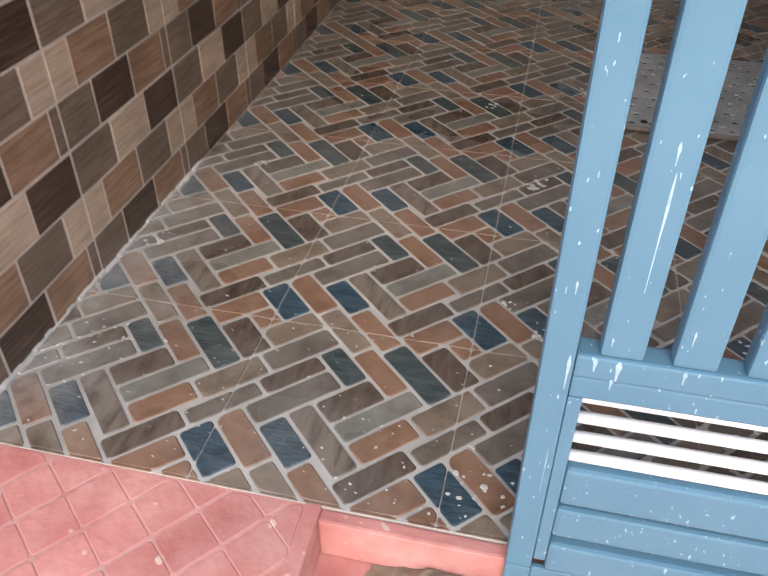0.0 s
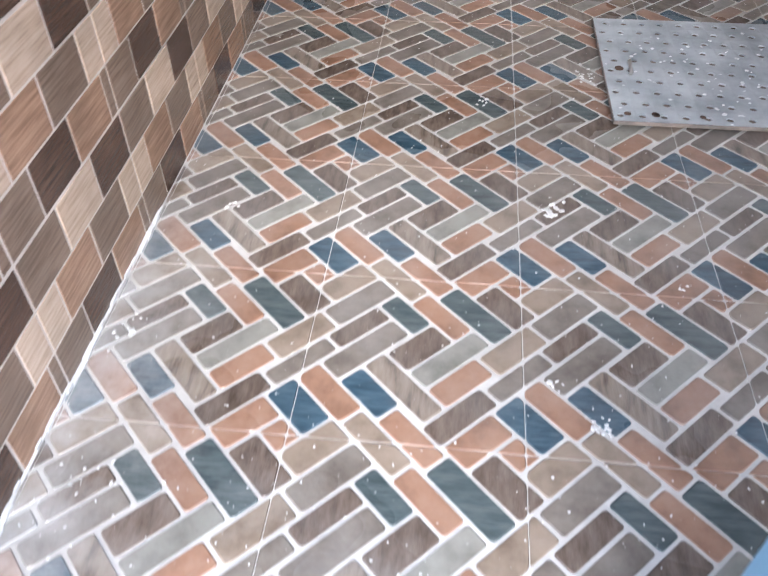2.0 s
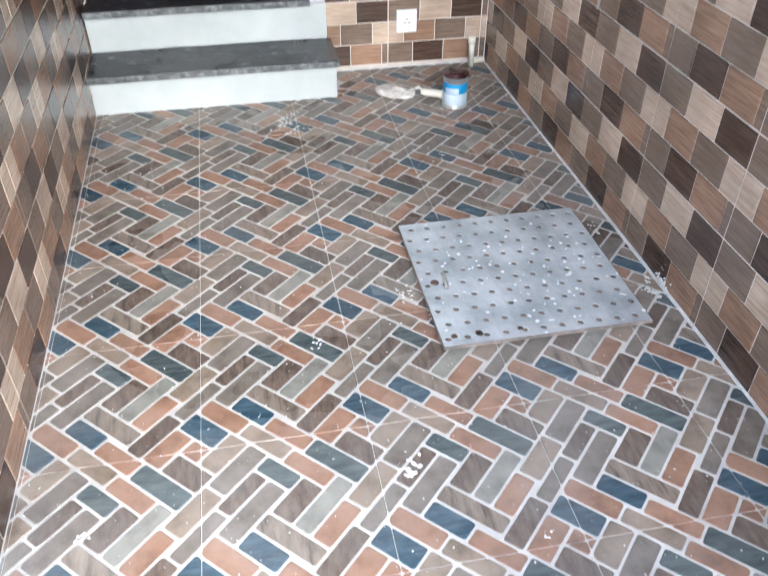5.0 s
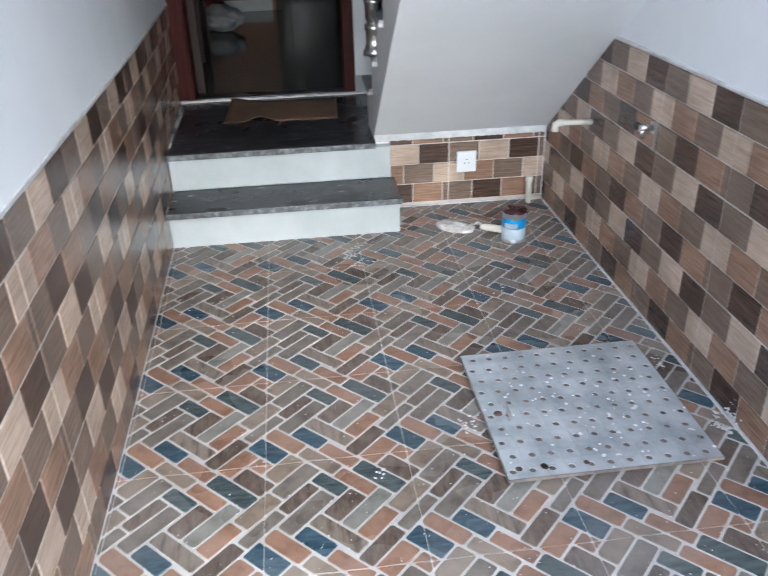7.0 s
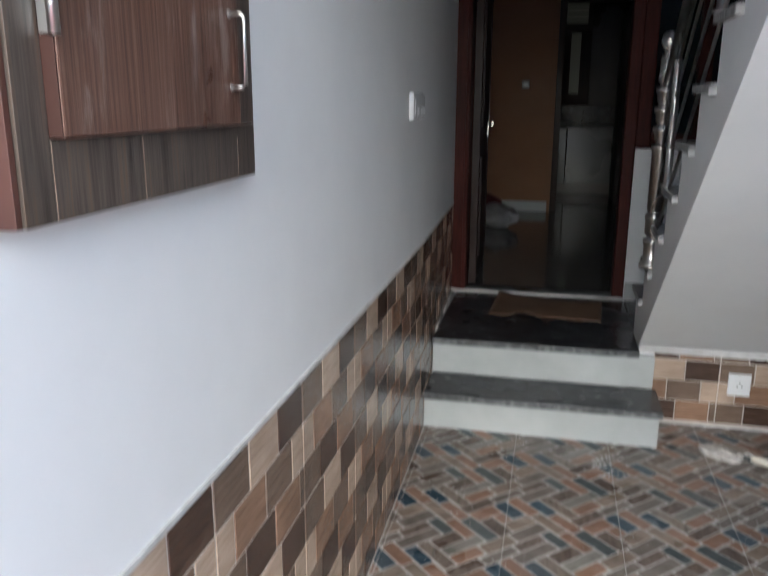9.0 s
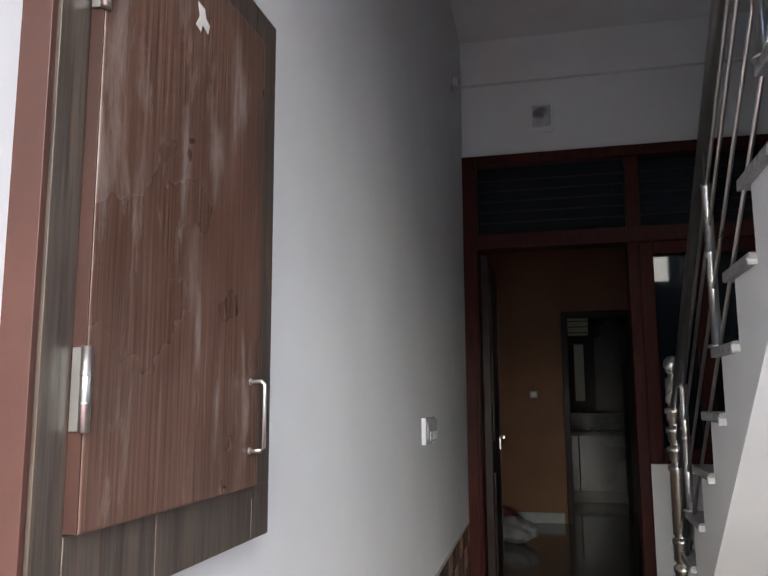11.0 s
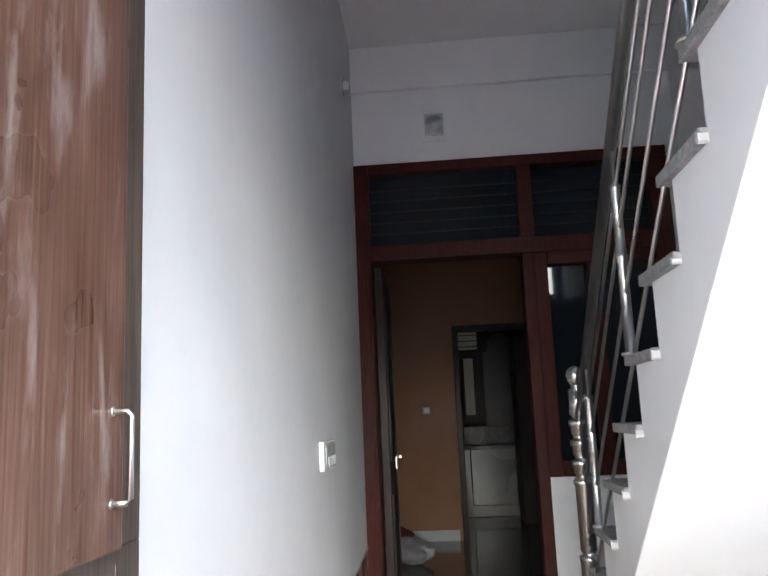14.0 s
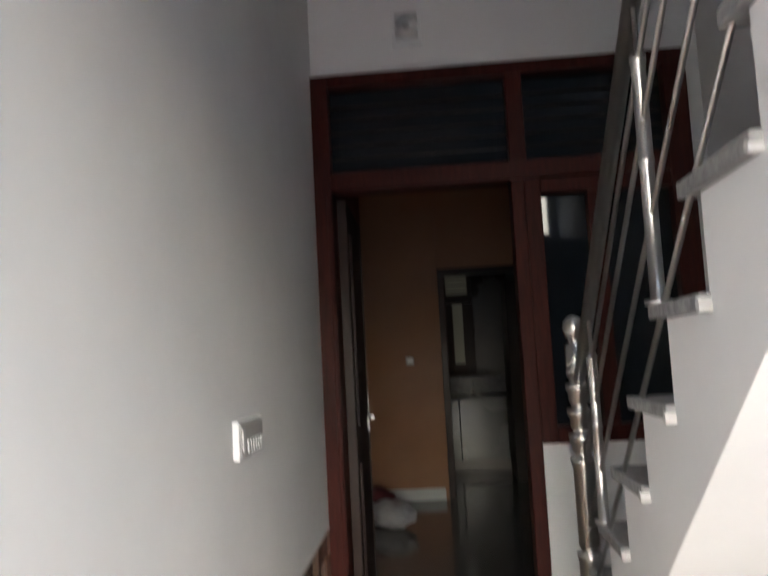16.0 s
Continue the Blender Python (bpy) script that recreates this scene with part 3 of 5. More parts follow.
# the stairwell above: walls, front window opening, and an unseen roof with added skylight for daylight
wall_upper_front = empty("wall_upper_front", (0.4, -1.42, 2.64))
tagged(wall_upper_front, "front wall of the stairwell with a tall window opening", "wall", kind="structure")
under(wall_upper_front,
      box("wall_part", (-0.64, -1.56, 2.5), (1.62, -1.422, 2.9), PLASTER, 0),
      box("wall_part", (-0.64, -1.56, 2.9), (1.08, -1.422, 3.45), PLASTER, 0),
      box("wall_part", (1.30, -1.56, 2.9), (1.62, -1.422, 3.45), PLASTER, 0),
      box("wall_part", (-0.64, -1.56, 3.45), (1.62, -1.422, 6.6), PLASTER, 0))
wall_upper_back = box("wall_upper_back", (-0.64, 3.32, 4.06), (1.62, 3.45, 6.6), PLASTER, 0)
tagged(wall_upper_back, "plain wall of the storey above", "wall", kind="structure")
roof = empty("roof_slab", (0.4, 1.0, 6.6))
tagged(roof, "unseen plain roof slab, skylight opening added to light the stairwell", "roof", kind="structure")
under(roof,
      box("slab_part", (-0.64, -1.56, 6.6), (0.40, 3.45, 6.75), PLASTER, 0),
      box("slab_part", (1.35, -1.56, 6.6), (1.62, 3.45, 6.75), PLASTER, 0),
      box("slab_part", (0.4005, -0.35, 6.6), (1.3495, 3.45, 6.75), PLASTER, 0),
      box("slab_part", (0.4005, -1.56, 6.6), (1.3495, -0.9, 6.75), PLASTER, 0))

# ---------------------------------------------------------------- handrail
rail = empty("stair_railing", (X_STAIR, 1.985, Z_STAIR + 2 * RISE))
tagged(rail, "stainless steel stair railing with ball-topped newel post", "railing")
XR = X_STAIR - 0.003


def z_rail(y):
    return 1.577 - 0.827 * (y - 1.917)


newel_z = Z_STAIR + RISE * 2
N_PROFILE = [(0.048, 0.0), (0.048, 0.02), (0.034, 0.03), (0.034, 0.10), (0.040, 0.105), (0.040, 0.125), (0.026, 0.130), (0.026, 0.140), (0.036, 0.15), (0.036, 0.21), (0.040, 0.215), (0.040, 0.23), (0.026, 0.236), (0.026, 0.246), (0.033, 0.252),
             (0.033, 0.50), (0.039, 0.51), (0.039, 0.525), (0.025, 0.531), (0.025, 0.543), (0.032, 0.55), (0.032, 0.575), (0.039, 0.58), (0.039, 0.60), (0.025, 0.606), (0.025, 0.618), (0.032, 0.625), (0.032, 0.655), (0.039, 0.66), (0.039, 0.68),
             (0.025, 0.686), (0.025, 0.698), (0.032, 0.705), (0.032, 0.735), (0.039, 0.74), (0.039, 0.76), (0.025, 0.766), (0.025, 0.778), (0.033, 0.785), (0.033, 0.885), (0.020, 0.892), (0.020, 0.905), (0.030, 0.917), (0.036, 0.940), (0.031, 0.962), (0.018, 0.976), (0.004, 0.981)]
under(rail, lathe("newel_post", [(r, h * 0.986) for r, h in N_PROFILE], (XR, 1.985, newel_z), SATIN, 24))
under(rail, tube("handrail", [(XR, 1.955, z_rail(1.955)), (XR, -0.33, z_rail(-0.33)), (XR, -0.45, z_rail(-0.33) + 0.02)], 0.0185, SATIN, 20))
for d in (0.135, 0.255, 0.445, 0.645):
    under(rail, tube("rail_bar", [(XR, 1.96, z_rail(1.96) - d), (XR, -0.40, z_rail(-0.40) - d)], 0.006, SATIN, 10))
for j in (4, 7, 10):
    y = Y_BACK0 - GOING * (j - 1) + 0.272
    z0 = Z_STAIR + RISE * j
    z1 = z_rail(y) - 0.02
    h = z1 - z0
    under(rail, lathe("baluster", [(0.026, 0.0), (0.026, 0.008), (0.0145, 0.012), (0.0145, h * 0.46), (0.0165, h * 0.465), (0.0165, h * 0.48), (0.0145, h * 0.485), (0.0145, h * 0.80), (0.0165, h * 0.805),
                                   (0.0165, h * 0.83), (0.006, h * 0.84), (0.006, h)], (XR, y, z0), SATIN, 16))

# ---------------------------------------------------------------- door wall, frame, glazing
wall_door = empty("wall_door", (0.4, Y_DOOR, Z_LAND))
tagged(wall_door, "white wall with entrance door, louvred transom and sidelight", "wall", kind="structure")
under(wall_door,
      box("wall_part", (-0.62, Y_DOOR, 3.035), (X_RIGHT + 0.009, Y_DOOR + 0.20, 3.49), PLASTER, 0),
      box("wall_part", (-0.62, Y_DOOR - 0.028, 3.4905), (X_RIGHT + 0.009, Y_DOOR + 0.20, Z_CEIL - 0.001), PLASTER, 0.006),
      box("wall_part", (0.527, Y_DOOR - 0.03, Z_LAND + 0.0005), (1.31, Y_DOOR + 0.20, 1.222), PLASTER, 0.004),
      box("wall_part", (1.312, Y_DOOR, Z_LAND + 0.0005), (X_RIGHT + 0.009, Y_DOOR + 0.20, 3.0345), PLASTER, 0),
      box("skirting", (0.53, Y_DOOR - 0.042, Z_LAND + 0.001), (1.31, Y_DOOR - 0.0305, Z_LAND + 0.10), PLASTER_RISER, 0.003))
frame_ob = empty("door_1", (0, Y_DOOR, Z_LAND))
tagged(frame_ob, "dark red-brown wooden door frame with transom and sidelight, door open inward", "door", kind="structure")
YF = Y_DOOR - 0.045
under(frame_ob,
      box("jamb", (-0.497, YF, Z_LAND + 0.001), (-0.388, Y_DOOR + 0.09, 3.03), FRAME_WOOD, 0.006),
      box("jamb_bead", (-0.412, YF - 0.012, Z_LAND + 0.001), (-0.393, YF + 0.001, 2.452), FRAME_WOOD, 0.005),
      box("head", (-0.3875, YF, 2.968), (1.308, Y_DOOR + 0.09, 3.03), FRAME_WOOD, 0.006),
      box("transom_rail", (-0.3875, YF - 0.008, 2.453), (1.20, Y_DOOR + 0.09, 2.545), FRAME_WOOD, 0.008),
      box("mullion", (0.465, YF, 2.546), (0.545, Y_DOOR + 0.09, 2.9675), FRAME_WOOD, 0.008),
      box("mullion", (0.462, YF, Z_LAND + 0.001), (0.526, Y_DOOR + 0.09, 2.4525), FRAME_WOOD, 0.006),
      box("sidelight_stile", (0.5265, YF + 0.006, 1.2225), (0.60, Y_DOOR + 0.08, 2.4525), FRAME_WOOD, 0.006),
      box("sidelight_stile", (0.812, YF + 0.006, 1.30), (0.885, Y_DOOR + 0.08, 2.38), FRAME_WOOD, 0.006),
      box("sidelight_rail", (0.6005, YF + 0.006, 2.381), (1.20, Y_DOOR + 0.08, 2.4525), FRAME_WOOD, 0.006),
      box("sidelight_rail", (0.6005, YF + 0.006, 1.2225), (1.20, Y_DOOR + 0.08, 1.2995), FRAME_WOOD, 0.006),
      box("jamb", (1.2005, YF, 1.2225), (1.308, Y_DOOR + 0.09, 2.9675), FRAME_WOOD, 0.006))
for x0, x1 in ((-0.387, 0.4645), (0.5455, 1.20)):
    under(frame_ob, box("transom_glass", (x0, Y_DOOR + 0.03, 2.546), (x1, Y_DOOR + 0.036, 2.967), TINTED, 0))
    for k in range(5):
        under(frame_ob, box("louvre_bar", (x0 + 0.001, Y_DOOR + 0.012, 2.62 + 0.065 * k), (x1 - 0.001, Y_DOOR + 0.020, 2.628 + 0.065 * k), DOOR_WOOD, 0.002))
for x0, x1 in ((0.6005, 0.8115), (0.8855, 1.20)):
    under(frame_ob, box("sidelight_glass", (x0, Y_DOOR + 0.02, 1.30), (x1, Y_DOOR + 0.026, 2.3805), TINTED, 0))
leaf_m = pose(-0.381, Y_DOOR + 0.095, Z_LAND + 0.02, 0, 0, 91.5)
leaf = empty("door_leaf", (-0.375, Y_DOOR + 0.1, Z_LAND + 0.02))
tagged(leaf, "dark wooden door leaf standing open into the room", "door")
parts = [box("panel", (0.0, -0.038, 0.0), (0.80, 0.0, 2.06), DOOR_WOOD, 0.004, m=leaf_m)]
for z0, z1 in ((0.15, 0.75), (0.95, 1.9)):
    parts.append(box("moulding", (0.12, -0.045, z0), (0.68, -0.0385, z1), DOOR_WOOD, 0.006, m=leaf_m))
parts.append(box("lock_plate", (0.72, -0.0445, 0.86), (0.76, -0.0385, 1.06), SATIN, 0.002, m=leaf_m))
bm = bmesh.new()
add_tube(bm, [leaf_m @ Vector(p) for p in ((0.74, -0.044, 0.94), (0.74, -0.070, 0.94), (0.66, -0.072, 0.94))], 0.009, 10)
parts.append(from_bm("lever_handle", bm, SATIN))
under(leaf, *parts)

# ---------------------------------------------------------------- room behind the door
ROOM_Y, ROOM_Z = 6.45, 3.4
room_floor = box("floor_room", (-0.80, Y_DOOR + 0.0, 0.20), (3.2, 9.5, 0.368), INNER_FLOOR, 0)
tagged(room_floor, "polished grey tile floor of the dark room inside", "floor", kind="structure")
room = empty("wall_room", (0, ROOM_Y, 0.37))
tagged(room, "orange-beige painted walls of the room inside", "wall", kind="structure")
under(room,
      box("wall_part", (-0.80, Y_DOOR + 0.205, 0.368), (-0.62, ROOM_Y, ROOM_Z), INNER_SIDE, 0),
      box("wall_part", (-0.80, ROOM_Y, 0.368), (0.07, ROOM_Y + 0.12, ROOM_Z), INNER_WALL, 0),
      box("wall_part", (0.90, ROOM_Y, 0.368), (3.2, ROOM_Y + 0.12, ROOM_Z), INNER_WALL, 0),
      box("wall_part", (0.0705, ROOM_Y, 2.45), (0.8995, ROOM_Y + 0.12, ROOM_Z), INNER_WALL, 0),
      # these four leave an unseen opening, added to let dim daylight into the room
      box("wall_part", (3.2, Y_DOOR + 0.2, 0.2), (3.3, 4.7, ROOM_Z), INNER_WALL, 0),
      box("wall_part", (3.2, 5.3, 0.2), (3.3, 9.5, ROOM_Z), INNER_WALL, 0),
      box("wall_part", (3.2, 4.7005, 0.2), (3.3, 5.2995, 1.85), INNER_WALL, 0),
      box("wall_part", (3.2, 4.7005, 2.2), (3.3, 5.2995, ROOM_Z), INNER_WALL, 0),
      box("wall_part", (1.39, Y_DOOR + 0.202, 0.368), (3.2, Y_DOOR + 0.30, ROOM_Z), INNER_WALL, 0),
      box("wall_part", (-0.92, ROOM_Y + 0.12, 0.2), (-0.80, 9.5, ROOM_Z), INNER_WALL, 0),
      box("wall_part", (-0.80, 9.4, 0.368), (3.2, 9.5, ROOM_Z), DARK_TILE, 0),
      box("skirting", (-0.6195, ROOM_Y - 0.014, 0.3685), (0.04, ROOM_Y - 0.0005, 0.47), PLASTER_RISER, 0.003))
room_ceiling = box("ceiling_room", (-0.92, Y_DOOR + 0.202, ROOM_Z), (3.3, 9.5, ROOM_Z + 0.15), PLASTER, 0)
tagged(room_ceiling, "plain ceiling of the room inside", "ceiling", kind="structure")
inner = empty("door_2", (0.4, ROOM_Y, 0.37))
tagged(inner, "dark wooden frame of the inner kitchen doorway", "door frame", kind="structure")
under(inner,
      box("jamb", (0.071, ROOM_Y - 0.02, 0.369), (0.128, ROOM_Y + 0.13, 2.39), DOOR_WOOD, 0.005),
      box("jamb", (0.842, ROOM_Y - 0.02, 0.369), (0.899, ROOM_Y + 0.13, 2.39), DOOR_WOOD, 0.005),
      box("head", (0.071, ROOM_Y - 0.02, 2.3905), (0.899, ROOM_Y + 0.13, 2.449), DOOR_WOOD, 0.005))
kitchen = empty("kitchen_unit", (0.5, 8.3, 0.37))
tagged(kitchen, "pale green kitchen base unit, colour darkened as in shade, black worktop", "cabinet")
under(kitchen,
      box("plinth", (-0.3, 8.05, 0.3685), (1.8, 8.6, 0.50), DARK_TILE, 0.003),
      *[box("door", (-0.3 + 0.525 * k, 8.0, 0.505), (-0.3 + 0.525 * k + 0.52, 8.6, 1.15), CABINET_SHADED, 0.005) for k in range(4)],
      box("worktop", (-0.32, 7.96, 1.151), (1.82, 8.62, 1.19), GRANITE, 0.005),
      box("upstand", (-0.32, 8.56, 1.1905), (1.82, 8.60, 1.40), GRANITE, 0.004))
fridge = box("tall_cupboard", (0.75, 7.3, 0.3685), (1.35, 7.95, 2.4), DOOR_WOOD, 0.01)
tagged(fridge, "tall dark cupboard in the unlit kitchen", "cupboard")
vent_window = empty("ventilator", (0.2, 8.35, 2.1))
tagged(vent_window, "small high window with slatted yellowish light", "window", kind="structure")
parts = [box("pane", (0.15, 8.85, 2.40), (0.41, 8.86, 2.63), PANE_LIT, 0)]
parts += [box("slat", (0.14, 8.82, 2.43 + 0.075 * k), (0.42, 8.845, 2.442 + 0.075 * k), DOOR_WOOD, 0.002) for k in range(3)]
parts += [box("pane", (0.22, 8.85, 1.55), (0.34, 8.86, 2.28), PANE_LIT, 0), box("frame", (0.11, 8.862, 1.40), (0.47, 8.9, 2.68), DOOR_WOOD, 0.003)]
parts += [box("frame", (0.11, 8.8, 2.29), (0.47, 8.86, 2.39), DOOR_WOOD, 0.003), box("frame", (0.11, 8.82, 0.3685), (0.47, 8.9, 1.399), DARK_TILE, 0.003)]
under(vent_window, *parts)
sw = empty("light_switch", (-0.22, ROOM_Y, 1.62))
tagged(sw, "white switch plate on the orange wall", "switch")
under(sw, box("plate", (-0.26, ROOM_Y - 0.010, 1.585), (-0.185, ROOM_Y - 0.0005, 1.655), PLASTIC_GREY, 0.003), box("rocker", (-0.245, ROOM_Y - 0.016, 1.60), (-0.195, ROOM_Y - 0.0105, 1.645), PLASTIC, 0.003))


def sack():
    ob = empty("sack", (-0.40, 5.45, 0.37))
    tagged(ob, "slumped white plastic sack on the room floor", "sack")
    bm = bmesh.new()
    bmesh.ops.create_icosphere(bm, subdivisions=4, radius=1.0)
    for v in bm.verts:
        p = v.co.copy()
        n = noise.noise(p * 2.2) * 0.22 + noise.noise(p * 6) * 0.08
        v.co = Vector((p.x * 0.17, p.y * 0.30, max(-0.9, p.z) * 0.10)) * (1 + n)
        v.co = pose(-0.40, 5.45, 0.47, 0, 0, 30) @ v.co
        v.co.z = max(v.co.z, 0.3695)
    a = from_bm("bag", bm, SACK, smooth=True)
    bm = bmesh.new()
    bmesh.ops.create_icosphere(bm, subdivisions=3, radius=1.0)
    for v in bm.verts:
        p = v.co.copy()
        n = noise.noise(p * 2.7) * 0.3
        v.co = pose(-0.50, 5.62, 0.56, 0, 0, 30) @ (Vector((p.x * 0.12, p.y * 0.20, p.z * 0.07)) * (1 + n))
    b = from_bm("cloth", bm, MAROON, smooth=True)
    under(ob, a, b)


sack()

# ---------------------------------------------------------------- wall fittings
def wall_cabinet():
    ob = empty("meter_cabinet", (-0.40, -0.49, 1.37))
    tagged(ob, "wood-laminate meter cabinet with closed red-brown door on the wall", "cabinet")
    y0, y1, z0, z1, xf = -0.768, -0.205, 1.367, 2.21, -0.380
    xw = -0.420
    p = [box("side", (xw - 0.004, y0, z0), (xf, y0 + 0.008, z1), LIPPING, 0.001)]
    p.append(box("carcass", (xw - 0.004, y0 + 0.0085, z0 + 0.001), (xf - 0.004, y1 - 0.001, z1 - 0.001), LIPPING, 0))
    dy0, dy1, dz0, dz1 = -0.712, -0.290, 1.448, 2.142
    p += [box("frame_board", (xf - 0.0035, y0 + 0.0085, z0), (xf + 0.004, dy0 - 0.002, z1), LAMINATE_GREY, 0.001),
          box("frame_board", (xf - 0.0035, dy1 + 0.002, z0 + 0.08), (xf + 0.004, y1, z1), LAMINATE_GREY, 0.001),
          box("frame_board", (xf - 0.0035, dy0 - 0.0015, z0), (xf + 0.004, y1, z0 + 0.0795), LAMINATE_GREY, 0.001),
          box("frame_board", (xf - 0.0035, dy0 - 0.0015, dz1 + 0.004), (xf + 0.004, dy1 + 0.0015, z1), LAMINATE_GREY, 0.001)]
    door = box("door", (xf - 0.003, dy0, dz0), (xf + 0.020, dy1, dz1), LAMINATE_RED, 0.003)
    p.append(door)
    p.append(box("edge_band", (xf - 0.002, dy0 - 0.0018, dz0 + 0.001), (xf + 0.0185, dy0 - 0.0002, dz1 - 0.001), EDGE_RED, 0.0003))
    xd = xf + 0.020
    for za, zb in ((1.543, 1.625), (1.975, 2.047)):
        bm = bmesh.new()
        add_tube(bm, [(xd + 0.001, dy0 - 0.003, za), (xd + 0.001, dy0 - 0.003, zb)], 0.0055, 12)
        for k in range(1, 3):
            zz = za + (zb - za) * k / 3
            add_tube(bm, [(xd + 0.001, dy0 - 0.003, zz - 0.001), (xd + 0.001, dy0 - 0.003, zz + 0.001)], 0.0062, 12)
        add_box(bm, (xd + 0.0001, dy0 + 0.0005, za + 0.001), (xd + 0.0022, dy0 + 0.006, zb - 0.001), 0.0006)
        add_box(bm, (xf + 0.0062, dy0 - 0.0052, za + 0.001), (xd - 0.001, dy0 - 0.0032, zb - 0.001), 0.0004)
        p.append(from_bm("hinge", bm, SATIN))
    for ys, zs0, zs1 in ((dy0 - 0.0008, z0 + 0.001, z0 + 0.079), (-0.545, z0 + 0.001, z0 + 0.074), (dy1 + 0.018, z0 + 0.004, z0 + 0.06), (dy1 + 0.030, z1 - 0.060, z1 - 0.028)):
        p.append(box("board_seam", (xf + 0.0041, ys - 0.0007, zs0), (xf + 0.0046, ys + 0.0007, zs1), SEAM, 0.0001))
    yh = -0.322
    p.append(tube("handle", [(xd - 0.001, yh, 1.500), (xd + 0.018, yh, 1.500), (xd + 0.023, yh, 1.505), (xd + 0.023, yh, 1.595), (xd + 0.018, yh, 1.600), (xd - 0.001, yh, 1.600)], 0.0029, SATIN, 10))
    for z in (1.5, 1.6):
        p.append(tube("handle_rose", [(xd + 0.0002, yh, z), (xd + 0.002, yh, z)], 0.0055, SATIN, 12))
    p.append(prism("torn_label", [(y - 0.122, z - 0.004) for y, z in ((-0.400, 2.060), (-0.386, 2.056), (-0.382, 2.068), (-0.366, 2.062), (-0.362, 2.076), (-0.373, 2.080), (-0.377, 2.092), (-0.396, 2.094), (-0.390, 2.076))], "x", xd + 0.0001, xd + 0.0008, PAPER))
    under(ob, *p)


wall_cabinet()


def switch_board():
    y0, z0 = 1.388, 1.408
    x = x_left(1.5) - 0.003
    ob = empty("switch_board", (x, 1.50, 1.45))
    tagged(ob, "white modular switch plate, face greyed as in grazing light, on the plastered wall", "switch")
    # white side, grey face: the fall of grazing light is put into the colours
    p = [box("plate", (x, y0, z0), (x + 0.018, y0 + 0.240, z0 + 0.098), PLASTIC, 0.004),
         box("face", (x + 0.0165, y0 + 0.014, z0 + 0.008), (x + 0.0195, y0 + 0.234, z0 + 0.090), PLASTIC_GREY, 0.002)]
    for k in range(6):
        p.append(box("rocker", (x + 0.018, y0 + 0.072 + 0.026 * k, z0 + 0.014), (x + 0.023, y0 + 0.094 + 0.026 * k, z0 + 0.046), PLASTIC, 0.002))
    p.append(box("indicator", (x + 0.018, y0 + 0.026, z0 + 0.02), (x + 0.0215, y0 + 0.050, z0 + 0.078), PLASTIC, 0.002))
    under(ob, *p)


switch_board()


def wall_socket():
    ob = empty("wall_socket", (0.978, 2.15, 0.218))
    tagged(ob, "white square socket plate on the tiled low wall", "socket")
    p = [box("plate", (0.930, 2.138, 0.168), (1.026, 2.152, 0.272), PLASTIC, 0.004), box("insert", (0.955, 2.1355, 0.190), (1.001, 2.1378, 0.250), PLASTIC, 0.001)]
    for x, z in ((0.968, 0.215), (0.988, 0.215), (0.978, 0.233)):
        p.append(tube("pin_hole", [(x, 2.1352, z), (x, 2.1356, z)], 0.0035, BRASS_DARK, 8))
    under(ob, *p)


wall_socket()


def water_outlet():
    ob = empty("pipe_outlet", (X_RIGHT, 1.60, 0.54))
    tagged(ob, "cream plastic pipe stub with elbow from the tiled wall", "pipe")
    p = [tube("pipe", [(X_RIGHT + 0.002, 1.60, 0.545), (1.235, 1.588, 0.553)], 0.0115, PVC, 14),
         tube("elbow", [(1.245, 1.588, 0.5525), (1.225, 1.586, 0.553), (1.215, 1.585, 0.548), (1.212, 1.585, 0.535), (1.212, 1.585, 0.520)], [0.0145, 0.0145, 0.0145, 0.0145, 0.0145], PVC, 14)]
    under(ob, *p)
    ob2 = empty("pipe_stub", (1.29, 2.10, 0))
    tagged(ob2, "upright cream plastic pipe stub from the floor", "pipe")
    q = [tube("pipe", [(1.29, 2.10, 0.0005), (1.288, 2.10, 0.135)], 0.014, PVC, 14), tube("collar", [(1.288, 2.10, 0.11), (1.288, 2.10, 0.14)], 0.0175, PVC, 14),
         tube("floor_pipe", [(1.30, 2.125, 0.012), (1.365, 2.13, 0.013)], 0.011, PVC, 12)]
    under(ob2, *q)
    ob3 = empty("angle_valve", (X_RIGHT, 1.066, 0.67))
    tagged(ob3, "chrome angle valve with bracket on the tiled wall", "valve")
    v = [tube("flange", [(X_RIGHT + 0.001, 1.066, 0.675), (X_RIGHT - 0.006, 1.066, 0.675)], 0.022, SATIN, 18), tube("body", [(X_RIGHT - 0.006, 1.066, 0.675), (X_RIGHT - 0.055, 1.066, 0.675)], 0.011, SATIN, 14),
         tube("knob", [(X_RIGHT - 0.05, 1.085, 0.675), (X_RIGHT - 0.05, 1.115, 0.675)], 0.014, BRASS_DARK, 12), tube("spout", [(X_RIGHT - 0.04, 1.066, 0.675), (X_RIGHT - 0.04, 1.066, 0.64)], 0.008, SATIN, 12),
         box("bracket", (X_RIGHT - 0.008, 1.035, 0.60), (X_RIGHT - 0.003, 1.047, 0.70), SATIN, 0.001)]
    under(ob3, *v)


water_outlet()

